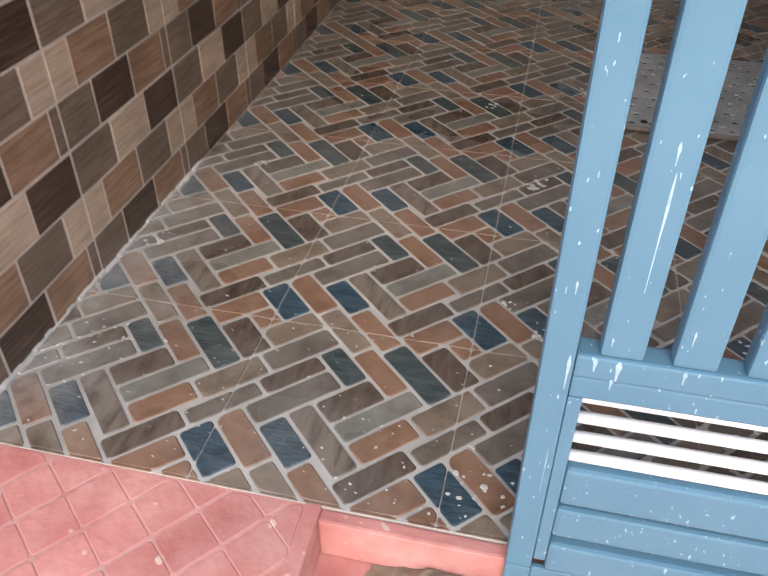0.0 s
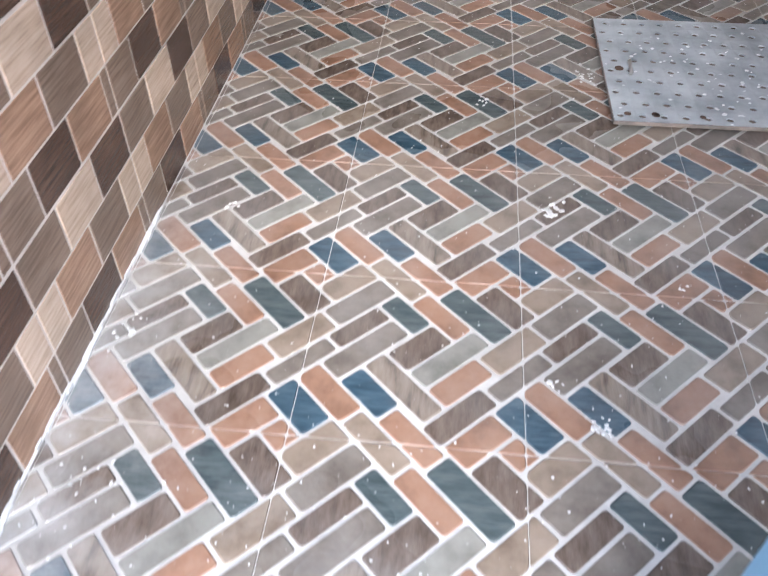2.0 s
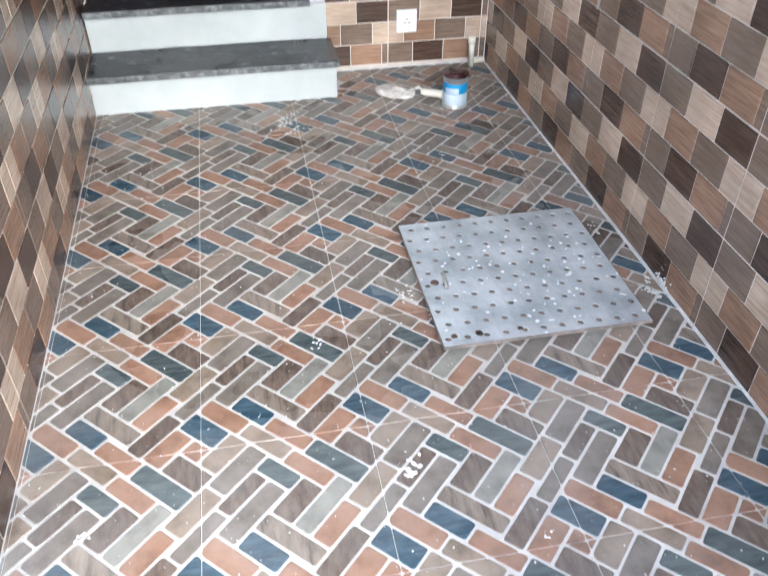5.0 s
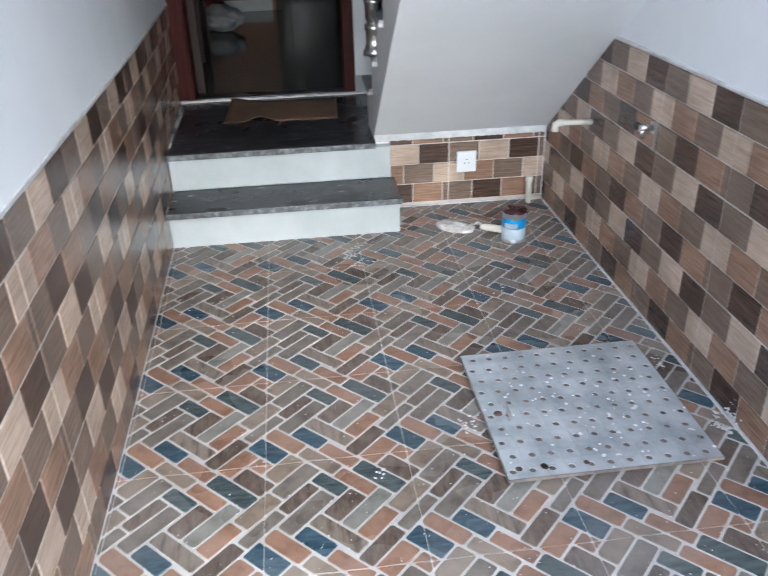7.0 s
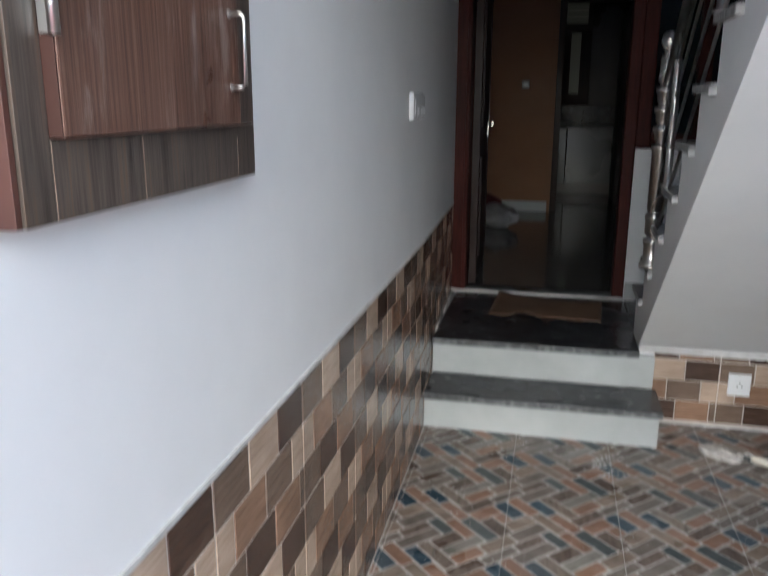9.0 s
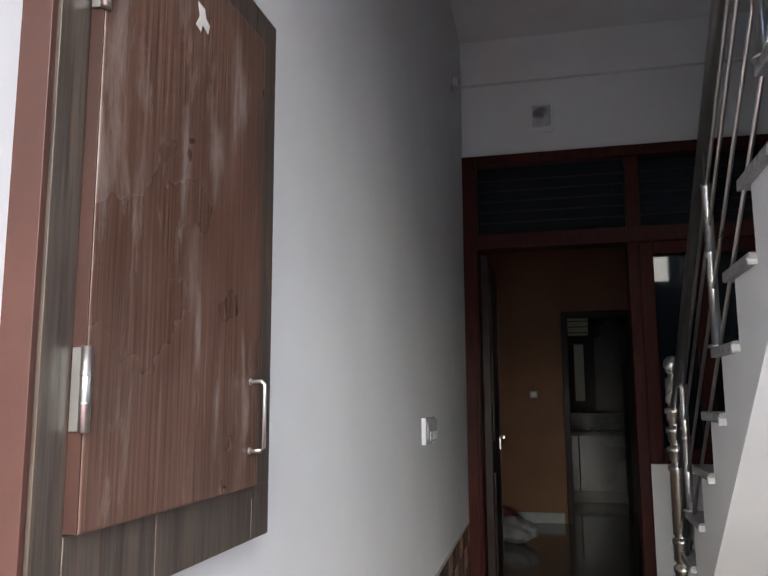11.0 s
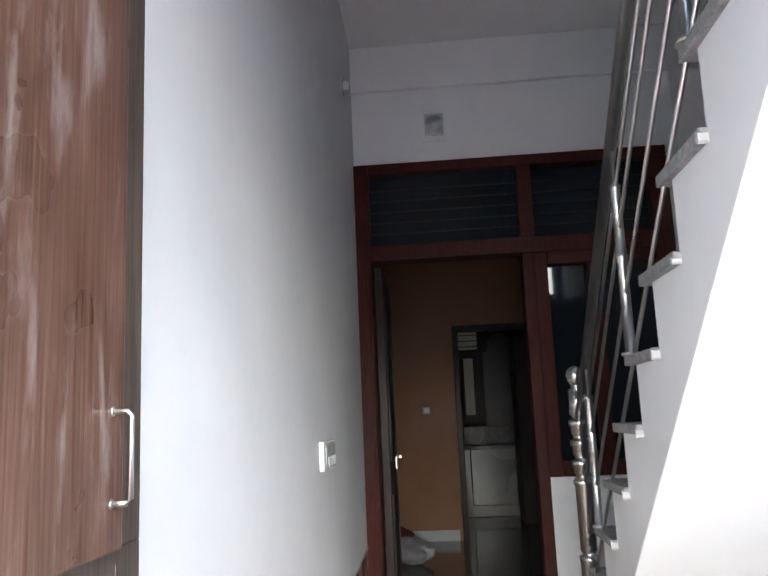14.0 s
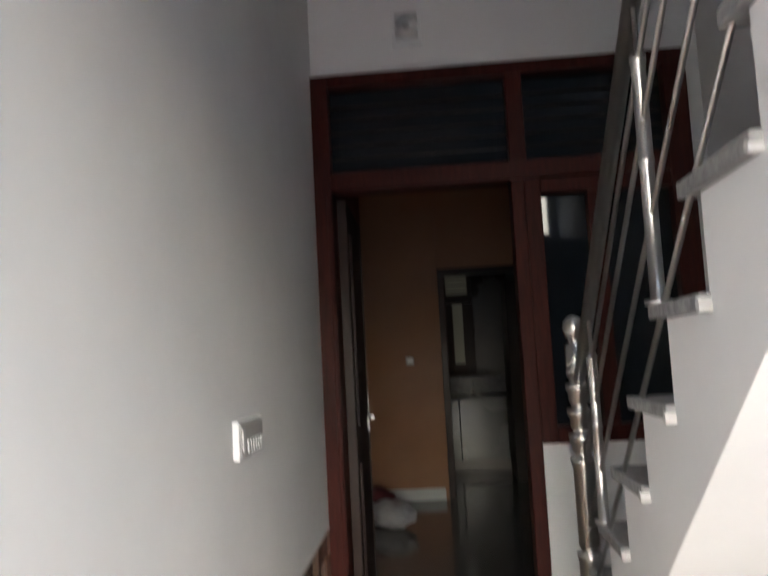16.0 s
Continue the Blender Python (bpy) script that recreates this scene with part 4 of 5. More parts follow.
vent = empty("exhaust_vent", (0, Y_DOOR, 3.26))
tagged(vent, "square white exhaust vent above the door frame", "vent")
parts = [box("frame", (-0.060, Y_DOOR - 0.016, 3.160), (0.086, Y_DOOR - 0.0005, 3.345), PLASTIC, 0.004), box("recess", (-0.042, Y_DOOR - 0.0185, 3.19), (0.068, Y_DOOR - 0.0165, 3.327), PLASTIC_GREY, 0.001)]
parts += [lathe("fan_ring", [(0.056, 0.0), (0.056, 0.004), (0.050, 0.006), (0.046, 0.002), (0.0, 0.002)], (0, 0, 0), PLASTIC, 24)]
parts[-1].data.transform(pose(0.013, Y_DOOR - 0.0186, 3.258, 90, 0, 0))
parts += [lathe("fan_hub", [(0.018, 0.0), (0.018, 0.003), (0.012, 0.005), (0.0, 0.005)], (0, 0, 0), PLASTIC_GREY, 16)]
parts[-1].data.transform(pose(0.013, Y_DOOR - 0.0208, 3.258, 90, 0, 0))
parts += [box("louvre", (-0.040, Y_DOOR - 0.021, 3.195), (0.066, Y_DOOR - 0.0187, 3.199), PLASTIC, 0.001)]
under(vent, *parts)
# small white box, read as a wall camera; it holds no lamp
sensor = empty("wall_camera_box", (-0.455, 2.50, 3.264))
tagged(sensor, "small white box fitting high on the wall", "fitting")
under(sensor, box("base", (-0.462, 2.46, 3.235), (-0.445, 2.54, 3.305), PLASTIC, 0.003), box("cover", (-0.4445, 2.475, 3.245), (-0.41, 2.525, 3.295), PLASTIC, 0.008))

# ---------------------------------------------------------------- loose things on the floor
def cover_plate():
    ob = empty("drain_cover", (0.947, 0.45, 0.0))
    tagged(ob, "perforated grey steel cover plate with paint drips on the floor", "cover plate")
    x0, x1, y0, y1 = 0.647, 1.250, 0.148, 0.750
    base = box("underplate", (x0 + 0.02, y0 + 0.02, 0.0035), (x1 - 0.02, y1 - 0.02, 0.019), PLATE_UNDER, 0.002)
    nx, ny = 11, 10
    verts, faces = [], []
    zt, zb = 0.027, 0.0215
    for i in range(nx):
        for j in range(ny):
            ax, bx = x0 + (x1 - x0) * i / nx, x0 + (x1 - x0) * (i + 1) / nx
            ay, by = y0 + (y1 - y0) * j / ny, y0 + (y1 - y0) * (j + 1) / ny
            cx, cy = (ax + bx) / 2 + (0.008 if j % 2 else -0.008), (ay + by) / 2
            outer = [(bx, cy), (bx, by), (cx, by), (ax, by), (ax, cy), (ax, ay), (cx, ay), (bx, ay)]
            r = 0.0106
            inner = [(cx + r * math.cos(k * math.pi / 4), cy + r * math.sin(k * math.pi / 4)) for k in range(8)]
            o = len(verts)
            verts += [(x, y, zt) for x, y in outer] + [(x, y, zt - 0.001) for x, y in inner] + [(x, y, zb) for x, y in inner]
            for k in range(8):
                m = (k + 1) % 8
                faces.append([o + k, o + m, o + 8 + m, o + 8 + k])
                faces.append([o + 8 + k, o + 8 + m, o + 16 + m, o + 16 + k])
    top = mesh_object("perforated_sheet", verts, faces, ZINC)
    bm = bmesh.new()
    for lo, hi in (((x0, y0 - 0.002, 0.0165), (x1, y0 - 0.0001, 0.0272)), ((x0, y1 + 0.0001, 0.0165), (x1, y1 + 0.002, 0.0272)), ((x0 - 0.002, y0 - 0.002, 0.0165), (x0 - 0.0001, y1 + 0.002, 0.0272)),
                   ((x1 + 0.0001, y0 - 0.002, 0.0165), (x1 + 0.002, y1 + 0.002, 0.0272))):
        add_box(bm, lo, hi, 0.0006)
    rim = from_bm("rim", bm, PLATE_UNDER)
    h = tube("lift_bar", [(0.722, 0.462, 0.026), (0.722, 0.462, 0.036), (0.718, 0.395, 0.036), (0.718, 0.395, 0.026)], 0.005, SATIN, 8)
    spot = lathe("rust_patch", [(0.013, 0.0), (0.012, 0.0018), (0.001, 0.0018)], (0.690, 0.428, 0.0271), RUST, 12)
    parts = [base, top, rim, h, spot]
    rng = random.Random(3)
    for _ in range(4):
        x, y, r = rng.uniform(0.68, 1.0), y0 + 0.033 + rng.uniform(-0.004, 0.006), rng.uniform(0.008, 0.014)
        parts.append(lathe("rust_patch", [(r, 0.0), (r * 0.9, 0.0009), (0.001, 0.0009)], (x, y, 0.0271), RUST, 10))
    bm = bmesh.new()
    for _ in range(50):
        x, y, r = rng.gauss(1.0, 0.12), rng.gauss(0.44, 0.13), rng.choice((0.0025, 0.004, 0.006))
        if x0 < x < x1 and y0 < y < y1:
            add_tube(bm, [(x, y, 0.0271), (x, y, 0.0282)], [r, r * 0.7], 7)
    parts.append(tagged(from_bm("paint_drips", bm, GATE_WHITE), kind="stuff"))
    under(ob, *parts)


cover_plate()


def paint_can():
    c = (1.094, 1.682, 0.0005)
    ob = empty("paint_can", c)
    tagged(ob, "open paint tin with blue and white label, maroon paint inside", "paint can")
    body = lathe("body", [(0.052, 0.0), (0.055, 0.003), (0.055, 0.012), (0.053, 0.016), (0.053, 0.138), (0.055, 0.141), (0.055, 0.146), (0.050, 0.146), (0.050, 0.108), (0.0, 0.108)], c, TIN, 28)
    lab = lathe("label", [(0.0534, 0.018), (0.0538, 0.019), (0.0538, 0.068), (0.0534, 0.069)], c, TIN_LABEL, 28)
    lab2 = lathe("label_band", [(0.0534, 0.0695), (0.0540, 0.070), (0.0540, 0.112), (0.0534, 0.113)], c, TIN_BLUE, 28)
    paint = lathe("paint", [(0.0495, 0.109), (0.0495, 0.112), (0.0, 0.112)], c, TIN_PAINT, 24)
    drip = lathe("paint_rim", [(0.0552, 0.139), (0.0556, 0.142), (0.0556, 0.1465), (0.0490, 0.1470), (0.0490, 0.110)], c, TIN_PAINT, 28)
    patch = lathe("label_patch", [(0.0541, 0.072), (0.0545, 0.073), (0.0545, 0.094), (0.0541, 0.095)], (0, 0, 0), TIN_LABEL, 28)
    bm = bmesh.new()
    bm.from_mesh(patch.data)
    bmesh.ops.delete(bm, geom=[v for v in bm.verts if not (v.co.y < -0.02 and v.co.x < 0.012)], context="VERTS")
    bm.to_mesh(patch.data)
    bm.free()
    patch.data.transform(Matrix.Translation(c))
    under(ob, patch, body, lab, lab2, paint, drip)


paint_can()


def trowel():
    ob = empty("trowel", (0.92, 1.82, 0.004))
    tagged(ob, "cement-crusted mason's trowel lying on the floor", "trowel")
    m = pose(0.94, 1.80, 0.006, 0, 0, -30) @ Matrix.Diagonal((1.12, 1.12, 1.3, 1))
    bm = bmesh.new()
    rim_pts = [(-0.165, 0.0), (-0.14, 0.030), (-0.09, 0.047), (-0.03, 0.040), (0.0, 0.018), (0.0, -0.018), (-0.03, -0.040), (-0.09, -0.047), (-0.14, -0.030)]
    top = [bm.verts.new(m @ Vector((x, y, 0.010 + 0.006 * math.sin(x * 40)))) for x, y in rim_pts]
    low = [bm.verts.new(m @ Vector((x, y, -0.003))) for x, y in rim_pts]
    mid = bm.verts.new(m @ Vector((-0.07, 0, 0.024)))
    n = len(top)
    for i in range(n):
        bm.faces.new((top[i], top[(i + 1) % n], mid))
        bm.faces.new((low[i], low[(i + 1) % n], top[(i + 1) % n], top[i]))
    blade = from_bm("blade", bm, TROWEL_MAT)
    bm = bmesh.new()
    add_tube(bm, [m @ Vector(p) for p in ((-0.02, 0, 0.014), (0.02, 0, 0.034), (0.035, 0, 0.024))], 0.006, 8)
    shank = from_bm("shank", bm, TROWEL_MAT)
    bm = bmesh.new()
    add_tube(bm, [m @ Vector((0.03 + 0.018 * k, 0, 0.018)) for k in range(7)], [0.012, 0.016, 0.017, 0.016, 0.017, 0.018, 0.013], 12)
    handle = from_bm("handle", bm, PVC)
    under(ob, blade, shank, handle)


trowel()


def cardboard():
    ob = empty("cardboard_sheet", (0.1, 2.78, Z_LAND))
    tagged(ob, "brown cardboard sheet with torn curling edge as a doormat", "cardboard")
    bm = bmesh.new()
    nx, ny = 26, 10
    grid = []
    for i in range(nx + 1):
        row = []
        for j in range(ny + 1):
            s, t = i / nx, j / ny
            x = -0.205 + 0.585 * s + 0.025 * t
            y = 2.565 + 0.41 * t - 0.02 * s
            if j == 0:
                y += 0.018 * noise.noise(Vector((s * 9, 0, 3)))
            z = Z_LAND + 0.004 + 0.028 * math.exp(-((s - 0.32) / 0.10) ** 2) * math.exp(-(t / 0.22)) + 0.025 * math.exp(-((s - 0.02) / 0.16) ** 2) * t ** 3 + 0.004 * noise.noise(Vector((s * 5, t * 4, 1)))
            row.append(bm.verts.new((x, y, max(z, Z_LAND + 0.002))))
        grid.append(row)
    for i in range(nx):
        for j in range(ny):
            bm.faces.new((grid[i][j], grid[i + 1][j], grid[i + 1][j + 1], grid[i][j + 1]))
    sheet = from_bm("sheet", bm, CARD, smooth=True)
    so = sheet.modifiers.new("thickness", "SOLIDIFY")
    so.thickness = 0.004
    so.offset = 1.0
    under(ob, sheet)


cardboard()

# ---------------------------------------------------------------- gate and forecourt
def gate():
    ob = empty("gate", (1.36, -1.34, 0.0))
    tagged(ob, "blue painted steel gate leaf with white bars, paint-spattered", "gate")
    ya, yb = -1.346, -1.310
    p = [box("stile", (0.518, ya, 0.03), (0.554, yb, 1.78), GATE_BLUE, 0.004), box("stile", (1.318, ya, 0.03), (1.354, yb, 1.78), GATE_BLUE, 0.004),
         box("inner_stile", (0.5545, ya + 0.003, 0.05), (0.571, yb - 0.003, 0.3715), GATE_BLUE, 0.002),
         box("top_rail", (0.5545, ya, 1.74), (1.3175, yb, 1.78), GATE_BLUE, 0.004),
         box("middle_rail", (0.5545, ya + 0.001, 0.405), (1.3175, yb - 0.001, 0.438), GATE_BLUE, 0.004),
         box("middle_rail", (0.5545, ya + 0.003, 0.372), (1.3175, yb - 0.003, 0.4045), GATE_BLUE, 0.004),
         box("lower_rail", (0.5715, ya + 0.002, 0.180), (1.3175, yb - 0.002, 0.248), GATE_BLUE, 0.006),
         box("lower_rail", (0.5715, ya + 0.006, 0.105), (1.3175, yb - 0.006, 0.165), GATE_BLUE, 0.006),
         box("bottom_rail", (0.5715, ya + 0.002, 0.03), (1.3175, yb - 0.002, 0.09), GATE_BLUE, 0.006)]
    x = 0.578
    while x < 1.29:
        p.append(box("bar", (x, ya + 0.004, 0.4385), (x + 0.046, yb - 0.004, 1.7395), GATE_BLUE, 0.005))
        x += 0.075
    for k in range(4):
        z = 0.262 + 0.0340 * k
        p.append(tube("white_bar", [(0.5713, -1.330, z), (1.3178, -1.330, z)], 0.0078, GATE_WHITE, 12))
    p.append(tube("hinge_pin", [(1.36, -1.323, 0.25), (1.36, -1.323, 0.38)], 0.012, GATE_BLUE, 12))
    for x, z0, z1, w in ((0.606, 0.53, 0.665, 0.0016), (0.603, 0.672, 0.695, 0.0018), (0.588, 0.455, 0.466, 0.0014), (0.540, 0.520, 0.536, 0.0016), (0.666, 0.47, 0.49, 0.0013), (0.545, 0.20, 0.28, 0.0008), (0.600, 0.408, 0.4365, 0.0040), (0.596, 0.394, 0.410, 0.0022), (0.668, 0.418, 0.4365, 0.0026), (0.548, 0.385, 0.437, 0.0024), (0.575, 0.418, 0.4365, 0.0030)):
        yy = ya + (0.0001 if x < 0.56 else 0.0011 if z1 < 0.4375 else 0.0041)
        p.append(prism("paint_run", [(x - w * 0.3, z1), (x + w * 0.3, z1), (x + w, z1 - (z1 - z0) * 0.25), (x + w * 0.5, (z0 + z1) / 2), (x + w * 0.2, z0), (x - w * 0.2, z0), (x - w * 0.5, (z0 + z1) / 2), (x - w * 0.9, z1 - (z1 - z0) * 0.2)], "y", yy - 0.0006, yy + 0.0002, GATE_RUN))
    p.append(box("bottom_plate", (0.5545, ya + 0.003, -0.045), (1.3175, ya + 0.0115, 0.0295), GATE_BLUE, 0.002))
    p.append(box("foot", (0.518, ya, -0.065), (0.554, ya + 0.0115, 0.0298), GATE_BLUE, 0.003))
    p.append(box("foot", (1.318, ya, -0.065), (1.354, ya + 0.0115, 0.0298), GATE_BLUE, 0.003))
    for part in p:
        part.data.transform(Matrix.Translation((-0.013, 0.037, -0.023)))
    under(ob, *p)


gate()

# out of view; its pale colour is there to reflect daylight onto the ceilings
ground = box("ground", (-400, -800, -0.30), (400, -1.57, -0.10), BOUNCE_GROUND, 0)
tagged(ground, "unseen concrete ground before the house, made pale to bounce light in", "ground", kind="structure")
apron = box("pavement", (-0.42, -2.9, -0.31), (1.62, -1.2705, -0.088), RED_CEMENT, 0)
tagged(apron, "red cement apron before the gate", "pavement", kind="structure")
ramp = prism("ramp", [(-1.2706, -0.002), (-2.7, -0.10), (-2.7, -0.14), (-1.2706, -0.14)], "x", -0.42, 0.222, RED_GROUT)
tagged(ramp, "worn red tiled ramp up to the patio", "ramp", kind="structure")
box("sill_face", (0.2225, -1.296, -0.0875), (X_RIGHT + 0.2, -1.2708, -0.003), RED_CEMENT, 0.005, ramp)


def ramp_tiles():
    size, n = 0.0765, 17
    for i in range(-n, n):
        for j in range(-n, n):
            c = (i + 0.5) * size, (j + 0.5) * size
            gx, gy = 0.0006 + 0.0012 * ((i * 7 + j * 3) % 5) / 4, 0.0030
            sq = [(c[0] - size / 2 + gx, c[1] - size / 2 + gy), (c[0] + size / 2 - gx, c[1] - size / 2 + gy), (c[0] + size / 2 - gx, c[1] + size / 2 - gy), (c[0] - size / 2 + gx, c[1] + size / 2 - gy)]
            a = radians(50)
            poly = [(x * math.cos(a) - y * math.sin(a) - 0.1, x * math.sin(a) + y * math.cos(a) - 1.6) for x, y in sq]
            for h in ((1, 0, 0.195), (-1, 0, 0.41), (0, 1, -1.274), (0, -1, 2.3)):
                poly = clip(poly, *h)
                if len(poly) < 3:
                    break
            if len(poly) < 3 or abs(area(poly)) < 2e-4:
                continue
            v, f = piece_geometry(rounded(poly, 0.005), 0.0009, 0.0015)
            v = [(x, y, z - 0.002 + (y + 1.2706) * 0.0686) for x, y, z in v]
            mesh_object("ramp_tile", v, f, RED_CEMENT, parent=ramp)


ramp_tiles()
edge = prism("ramp_edge", [(-1.2707, 0.001), (-2.6, -0.091), (-2.6, -0.13), (-1.2707, -0.13)], "x", 0.197, 0.2215, RED_CEMENT, ramp)


def sand_heap():
    bm = bmesh.new()
    n = 28
    g = [[None] * (n + 1) for _ in range(n + 1)]
    for i in range(n + 1):
        for j in range(n + 1):
            x, y = 0.30 + 0.26 * i / n, -1.50 + 0.204 * j / n
            d = ((x - 0.42) / 0.085) ** 2 + ((y + 1.36) / 0.085) ** 2
            z = -0.089 + 0.046 * math.exp(-d) * (1 + 0.35 * noise.noise(Vector((x * 45, y * 45, 0))) + 0.3 * noise.noise(Vector((x * 150, y * 150, 2)))) - 0.004
            g[i][j] = bm.verts.new((x, y, z))
    for i in range(n):
        for j in range(n):
            bm.faces.new((g[i][j], g[i + 1][j], g[i + 1][j + 1], g[i][j + 1]))
    ob = from_bm("sand_heap", bm, SAND, smooth=True)
    tagged(ob, "small heap of dry sand on the red apron", "sand", kind="stuff")


sand_heap()
front = empty("wall_front", (0.5, -1.5, 0))
tagged(front, "plain white house front beside the gate", "wall", kind="structure")
under(front, box("wall_part", (-6.0, -1.56, -0.2), (-0.64, -1.422, 6.6), PLASTER, 0), box("wall_part", (1.62, -1.56, -0.2), (7.0, -1.422, 6.6), PLASTER, 0))

# ---------------------------------------------------------------- dado tiles, block by block
TILE_ROWS = (
    ((0.0, 0.12, "mid"), (0.12, 0.27, "dark"), (0.27, 0.42, "orange"), (0.42, 0.45, "mid")),
    ((0.0, 0.075, "light"), (0.075, 0.225, "orange"), (0.225, 0.375, "mid"), (0.375, 0.45, "light")),
    ((0.0, 0.15, "mid"), (0.15, 0.30, "light"), (0.30, 0.45, "dark")),
)
BLOCK_MESHES = {}


def block_mesh(poly, kind, key):
    if key in BLOCK_MESHES:
        return BLOCK_MESHES[key]
    v, f = piece_geometry(poly, 0.0036, 0.0022)
    me = bpy.data.meshes.new("tile_block")
    me.from_pydata(v, [], f)
    me.materials.append(BLOCK[kind])
    me.update()
    BLOCK_MESHES[key] = me
    return me


def dado(parent, start, s0, s1, z0, rows, place, limits=(), skip=None):
    """Blocks along a wall: start is a tile joint; place(s, z) gives the pose of a point with its normal as z."""
    count = 0
    k0 = math.floor((s0 - start) / 0.45)
    k1 = math.ceil((s1 - start) / 0.45)
    for k in range(k0, k1):
        for r in range(rows):
            for a, b, kind in TILE_ROWS[r % 3]:
                lo, hi = start + 0.45 * k + a, start + 0.45 * k + b
                ga = 0.0026 if a == 0 else 0.0021
                gb = 0.0026 if b == 0.45 else 0.0021
                za = 0.0030 if r % 3 == 0 else 0.0020
                zb = 0.0030 if r % 3 == 2 else 0.0020
                full = [(lo + ga, z0 + 0.1 * r + za), (hi - gb, z0 + 0.1 * r + za), (hi - gb, z0 + 0.1 * r + 0.1 - zb), (lo + ga, z0 + 0.1 * r + 0.1 - zb)]
                poly = full
                for h in ((-1, 0, -s0), (1, 0, s1), (0, -1, -0.001), *limits):
                    poly = clip(poly, *h)
                    if len(poly) < 3:
                        break
                if len(poly) < 3 or abs(area(poly)) < 2e-4:
                    continue
                c = ((lo + hi) / 2, z0 + 0.1 * r + 0.05)
                if skip and skip(*c):
                    continue
                cut = len(poly) != 4 or any(abs(p[0] - q[0]) + abs(p[1] - q[1]) > 1e-6 for p, q in zip(poly, full))
                key = (round(b - a, 3), r % 3, kind, ga, gb) if not cut else (parent.name, k, r, a)
                me = block_mesh([(x - c[0], z - c[1]) for x, z in poly], kind, key)
                ob = new("tile_block", me)
                ob.parent = parent
                ob.matrix_basis = place(*c)
                count += 1
    return count


def on_left(s, z):
    x = x_left(s) - 0.0005
    d = (x_left(s + 0.05) - x_left(s - 0.05)) / 0.1
    along = Vector((d, 1, 0)).normalized()
    up = Vector((0, 0, 1))
    return Matrix((( along.x, up.x, along.cross(up).x, x - 0.0022), (along.y, up.y, along.cross(up).y, s), (along.z, up.z, along.cross(up).z, z), (0, 0, 0, 1)))


def on_right(s, z):
    return Matrix(((0, 0, -1, X_RIGHT + 0.0012), (-1, 0, 0, -s), (0, 1, 0, z), (0, 0, 0, 1)))


def on_low(s, z):
    return Matrix(((1, 0, 0, s), (0, 0, -1, 2.1571), (0, 1, 0, z), (0, 0, 0, 1)))


def behind_steps(s, z):
    return (s > 1.93 and z < 0.13) or (s > 2.19 and z < 0.31)


dado(wall_left, -0.799, -1.28, 3.02, -0.012, 9, on_left, skip=behind_steps)
dado(wall_right, -0.578, -2.15, 1.28, 0.0, 9, on_right, limits=((-0.78 / 1.0, 1.0, 0.92 + 0.78 * 1.45 - 0.004),))
dado(wall_low, 0.893, 0.604, X_RIGHT - 0.006, 0.018, 4, on_low, limits=((0, 1, 0.344),))

# ---------------------------------------------------------------- floor stones: one printed tile, repeated
# each stone: millimetres along the two diagonals, from - to
PATTERN = {
    "blue": ((-28, 30, -49, 62), (91, 140, 9, 115)),
    "slate": ((83, 134, 250, 405), (-17, 27, 189, 289)),
    "orange": ((36, 85, -49, 80), (87, 131, 121, 244), (140, 249, 232, 287), (33, 76, 226, 351), (-84, 31, 407, 456), (203, 249, 294, 345)),
    "beige": ((37, 81, 86, 220), (-80, 30, 68, 124), (-245, -118, 128, 182)),
    "brown": ((137, 272, 180, 226), (140, 197, 294, 405), (-144, -24, 189, 229), (-84, 27, 295, 351)),
    "grey": ((-111, 30, 130, 182), (-192, -24, 236, 285), (-287, -151, 189, 227)),
    "pale": ((-84, 76, 357, 401),),
    "striped": ((-136, -91, 291, 456),),
}
T, JOINT_X, JOINT_Y = 0.40, -0.002, -0.066
H = math.sqrt(0.5) / 1000


def tile_pieces():
    """The stones of one tile, cut at its edges, in the tile's own metres."""
    out = []
    for kind, stones in PATTERN.items():
        for u0, u1, v0, v1 in stones:
            for a in range(-2, 4):
                for b in range(-2, 4):
                    poly = [((u + v) * H + a * T - JOINT_X, (u - v) * H + b * T - JOINT_Y) for u, v in ((u0, v0), (u0, v1), (u1, v1), (u1, v0))]
                    if area(poly) < 0:
                        poly.reverse()
                    for h in ((-1, 0, -0.0006), (1, 0, T - 0.0006), (0, -1, -0.0006), (0, 1, T - 0.0006)):
                        poly = clip(poly, *h)
                        if len(poly) < 3:
                            break
                    if len(poly) >= 3 and abs(area(poly)) > 6e-5:
                        out.append((kind, poly))
    return out


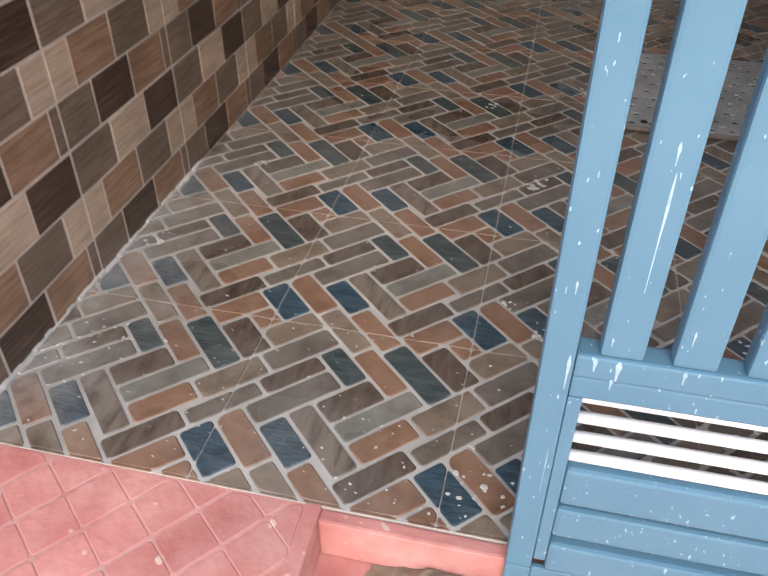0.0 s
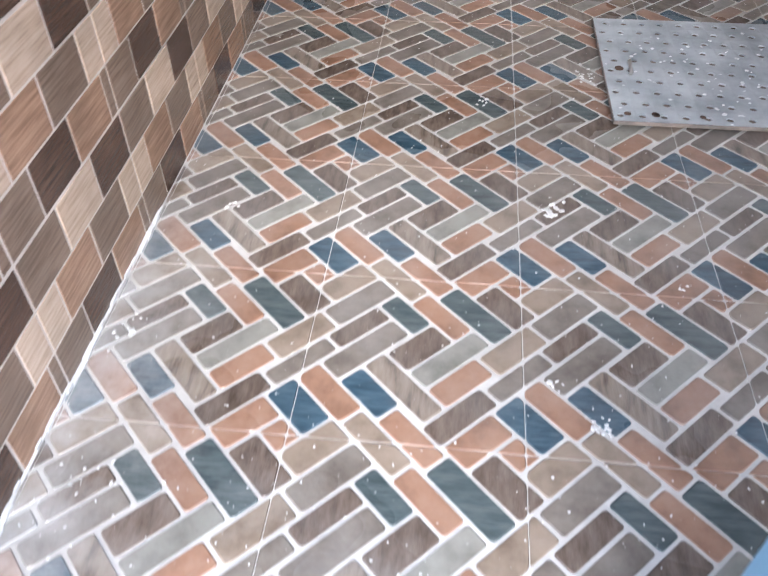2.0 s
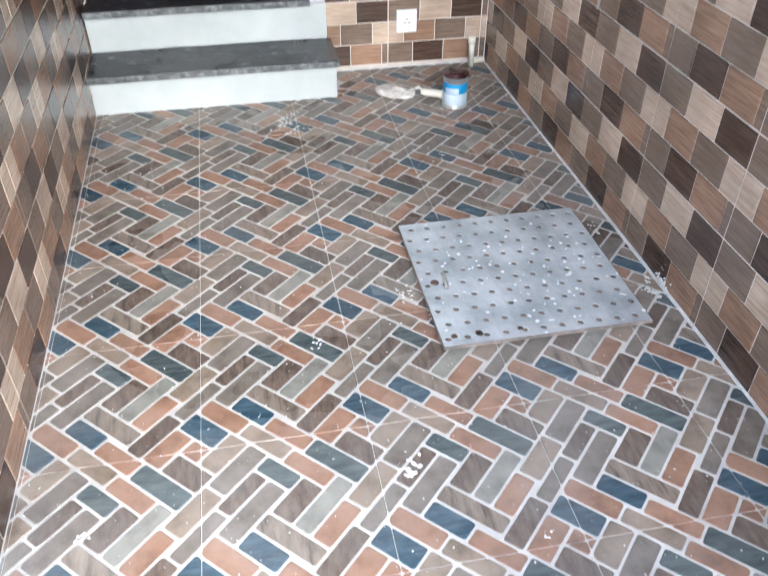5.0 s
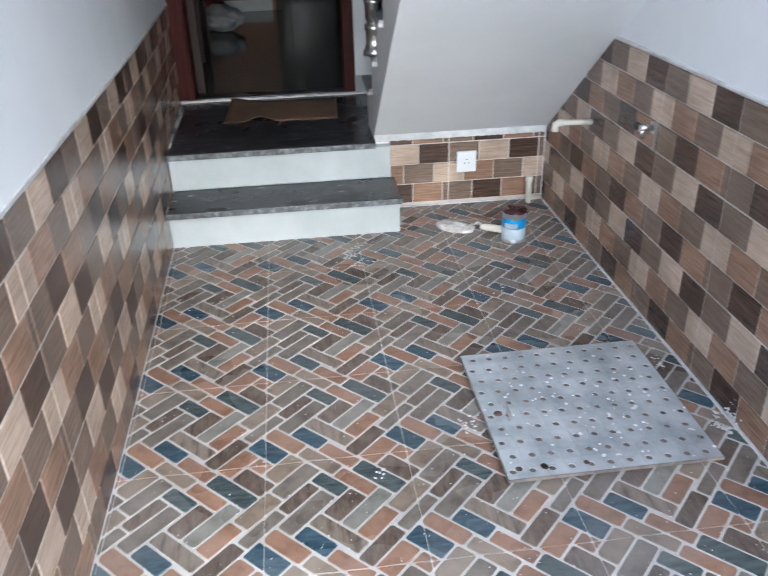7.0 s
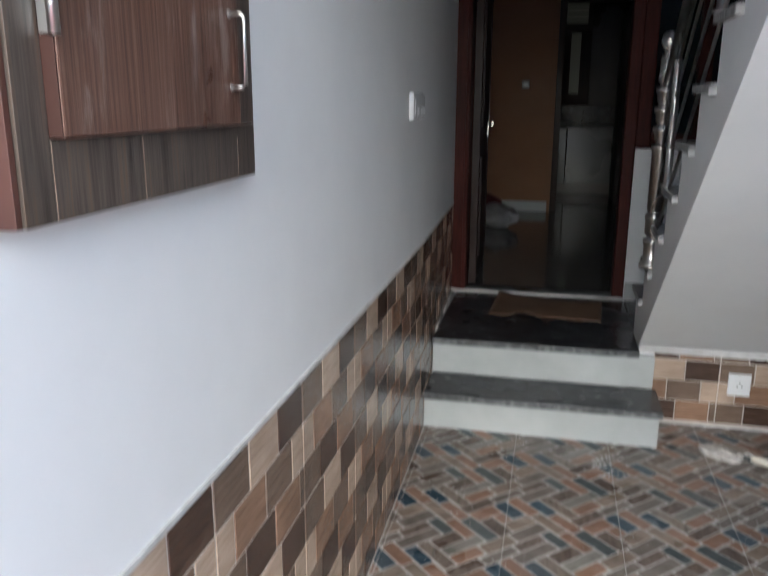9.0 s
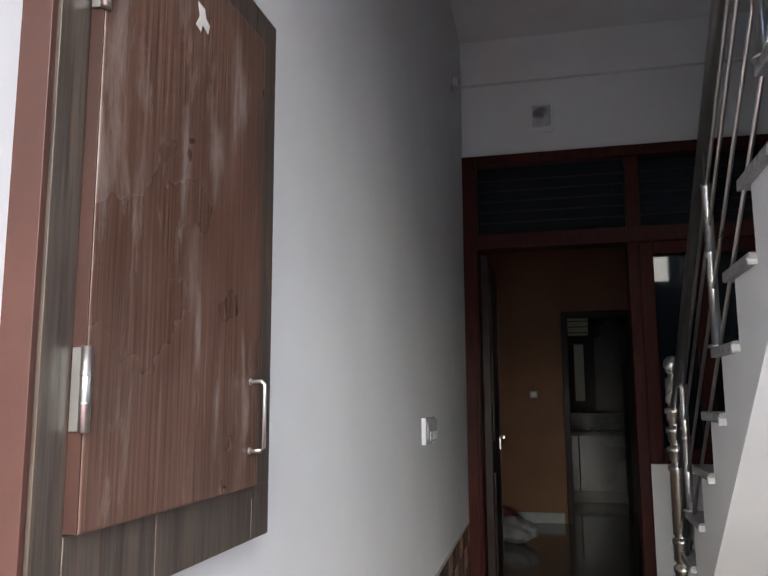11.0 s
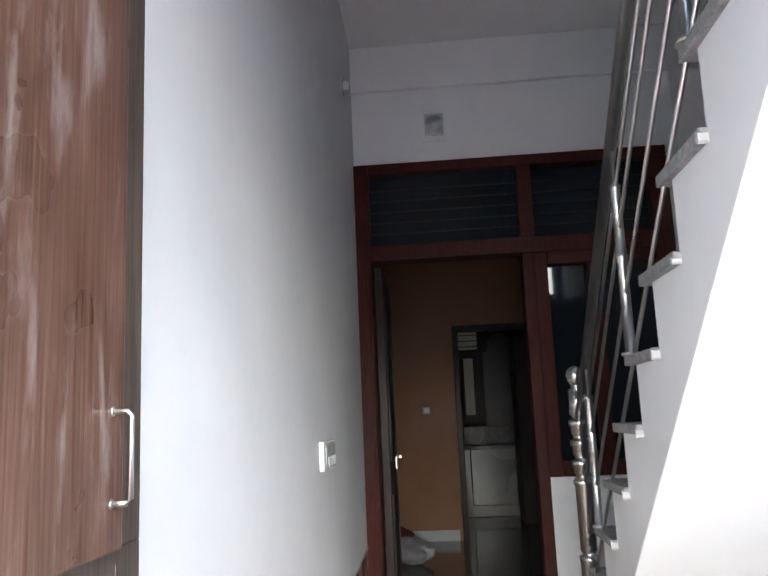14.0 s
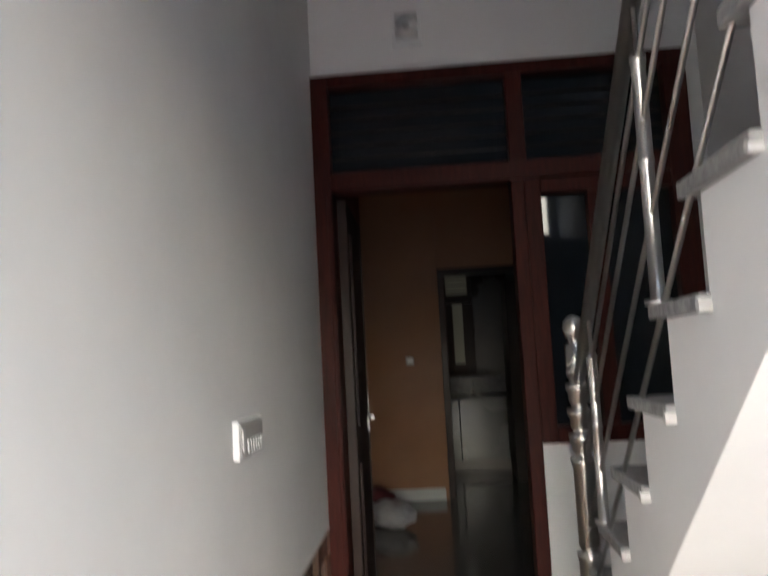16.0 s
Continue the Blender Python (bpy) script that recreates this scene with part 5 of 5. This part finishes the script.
PIECES = tile_pieces()
PIECE_MESHES = []
for kind, poly in PIECES:
    v, f = piece_geometry(rounded(poly, 0.006), 0.0022, 0.0025)
    me = bpy.data.meshes.new("floor_stone")
    me.from_pydata(v, [], f)
    me.materials.append(STONE[kind])
    me.update()
    PIECE_MESHES.append(me)
KINDS = list(STONE)
far_v, far_f, far_m = [], [], []
singles = 0
for i in range(-2, 4):
    for j in range(-4, 6):
        ox, oy = i * T + JOINT_X, j * T + JOINT_Y
        for (kind, poly), me in zip(PIECES, PIECE_MESHES):
            full = [(x + ox, y + oy) for x, y in poly]
            cx, cy = sum(x for x, _ in full) / len(full), sum(y for _, y in full) / len(full)
            lim = ((-1, 0, -(x_left(max(-1.4, min(cy, 2.1))) + 0.004)), (1, 0, X_RIGHT - 0.006), (0, -1, -Y_FRONT), (0, 1, 1.862 if cx < 0.605 else 2.15))
            cut = full
            for h in lim:
                cut = clip(cut, *h)
                if len(cut) < 3:
                    break
            if len(cut) < 3 or abs(area(cut)) < 6e-5:
                continue
            whole = abs(area(cut) - area(full)) < 1e-9
            near = -1.27 <= cy <= 0.30 and -0.05 < cx < 0.95
            if whole and near and singles < 300:
                ob = new("floor_stone", me)
                ob.location = (ox, oy, 0.0)
                ob.parent = floor
                singles += 1
            else:
                v, f = piece_geometry(rounded(cut, 0.006), 0.0022, 0.0025)
                o = len(far_v)
                far_v += v
                far_f += [[o + q for q in face] for face in f]
                far_m += [KINDS.index(kind)] * len(f)
rest = mesh_object("floor_stones", far_v, far_f, [STONE[k] for k in KINDS], far_m, floor)
tagged(rest, "herringbone stones of the printed floor tiles", kind="stuff")


def splashes():
    """White paint drops and cement crusts on the stones."""
    rng = random.Random(21)
    bm = bmesh.new()

    def drop(x, y, r):
        if not (x_left(max(-1.4, min(y, 2.1))) + 0.02 < x < X_RIGHT - 0.02 and -1.25 < y < 1.80):
            return
        if 0.63 < x < 1.27 and 0.13 < y < 0.77:
            return
        n, a0, st = 9, rng.uniform(0, 3), rng.uniform(0.5, 1.0)
        ring = []
        for k in range(n):
            a = 2 * math.pi * k / n
            q = r * rng.uniform(0.6, 1.25)
            dx, dy = q * math.cos(a), q * st * math.sin(a)
            ring.append((x + dx * math.cos(a0) - dy * math.sin(a0), y + dx * math.sin(a0) + dy * math.cos(a0)))
        base = [bm.verts.new((px, py, 0.0018)) for px, py in ring]
        top = [bm.verts.new((x + (px - x) * 0.7, y + (py - y) * 0.7, 0.0031)) for px, py in ring]
        for k in range(n):
            bm.faces.new((base[k], base[(k + 1) % n], top[(k + 1) % n], top[k]))
        bm.faces.new(top)

    for _ in range(230):
        drop(rng.uniform(-0.4, 1.36), rng.uniform(-1.25, 1.8), rng.choice((0.0012, 0.0016, 0.002, 0.0026)))
    for cx, cy, spread, many, size in SPLASHES:
        for _ in range(many):
            drop(rng.gauss(cx, spread), rng.gauss(cy, spread), size * rng.uniform(0.4, 1.1))
    ob = from_bm("paint_splashes", bm, CEMENT_WHITE, floor)
    tagged(ob, "dried white paint and cement drops on the floor", kind="stuff")


SPLASHES = ((0.53, -0.796, 0.010, 14, 0.006), (0.455, -0.709, 0.008, 6, 0.006), (0.719, -0.439, 0.006, 5, 0.006), (0.864, -0.63, 0.016, 12, 0.008), (0.85, -0.90, 0.05, 22, 0.005), (0.923, -0.751, 0.02, 14, 0.006),
            (-0.255, -0.262, 0.008, 6, 0.007), (0.389, 1.597, 0.04, 26, 0.009), (0.877, 1.262, 0.05, 16, 0.006), (-0.277, 1.242, 0.07, 18, 0.005), (-0.361, -0.656, 0.02, 14, 0.006), (0.307, 0.254, 0.012, 8, 0.006), (0.489, -0.202, 0.012, 8, 0.008),
            (1.325, 0.30, 0.016, 18, 0.009), (1.345, 0.36, 0.012, 10, 0.008), (1.30, 0.64, 0.014, 10, 0.007), (0.605, 0.42, 0.022, 26, 0.006), (0.47, -0.22, 0.014, 8, 0.009), (0.361, 1.683, 0.03, 18, 0.009), (0.45, -1.19, 0.05, 30, 0.005),
            (-0.30, -1.0, 0.06, 30, 0.004), (0.30, -1.22, 0.18, 60, 0.003))
splashes()
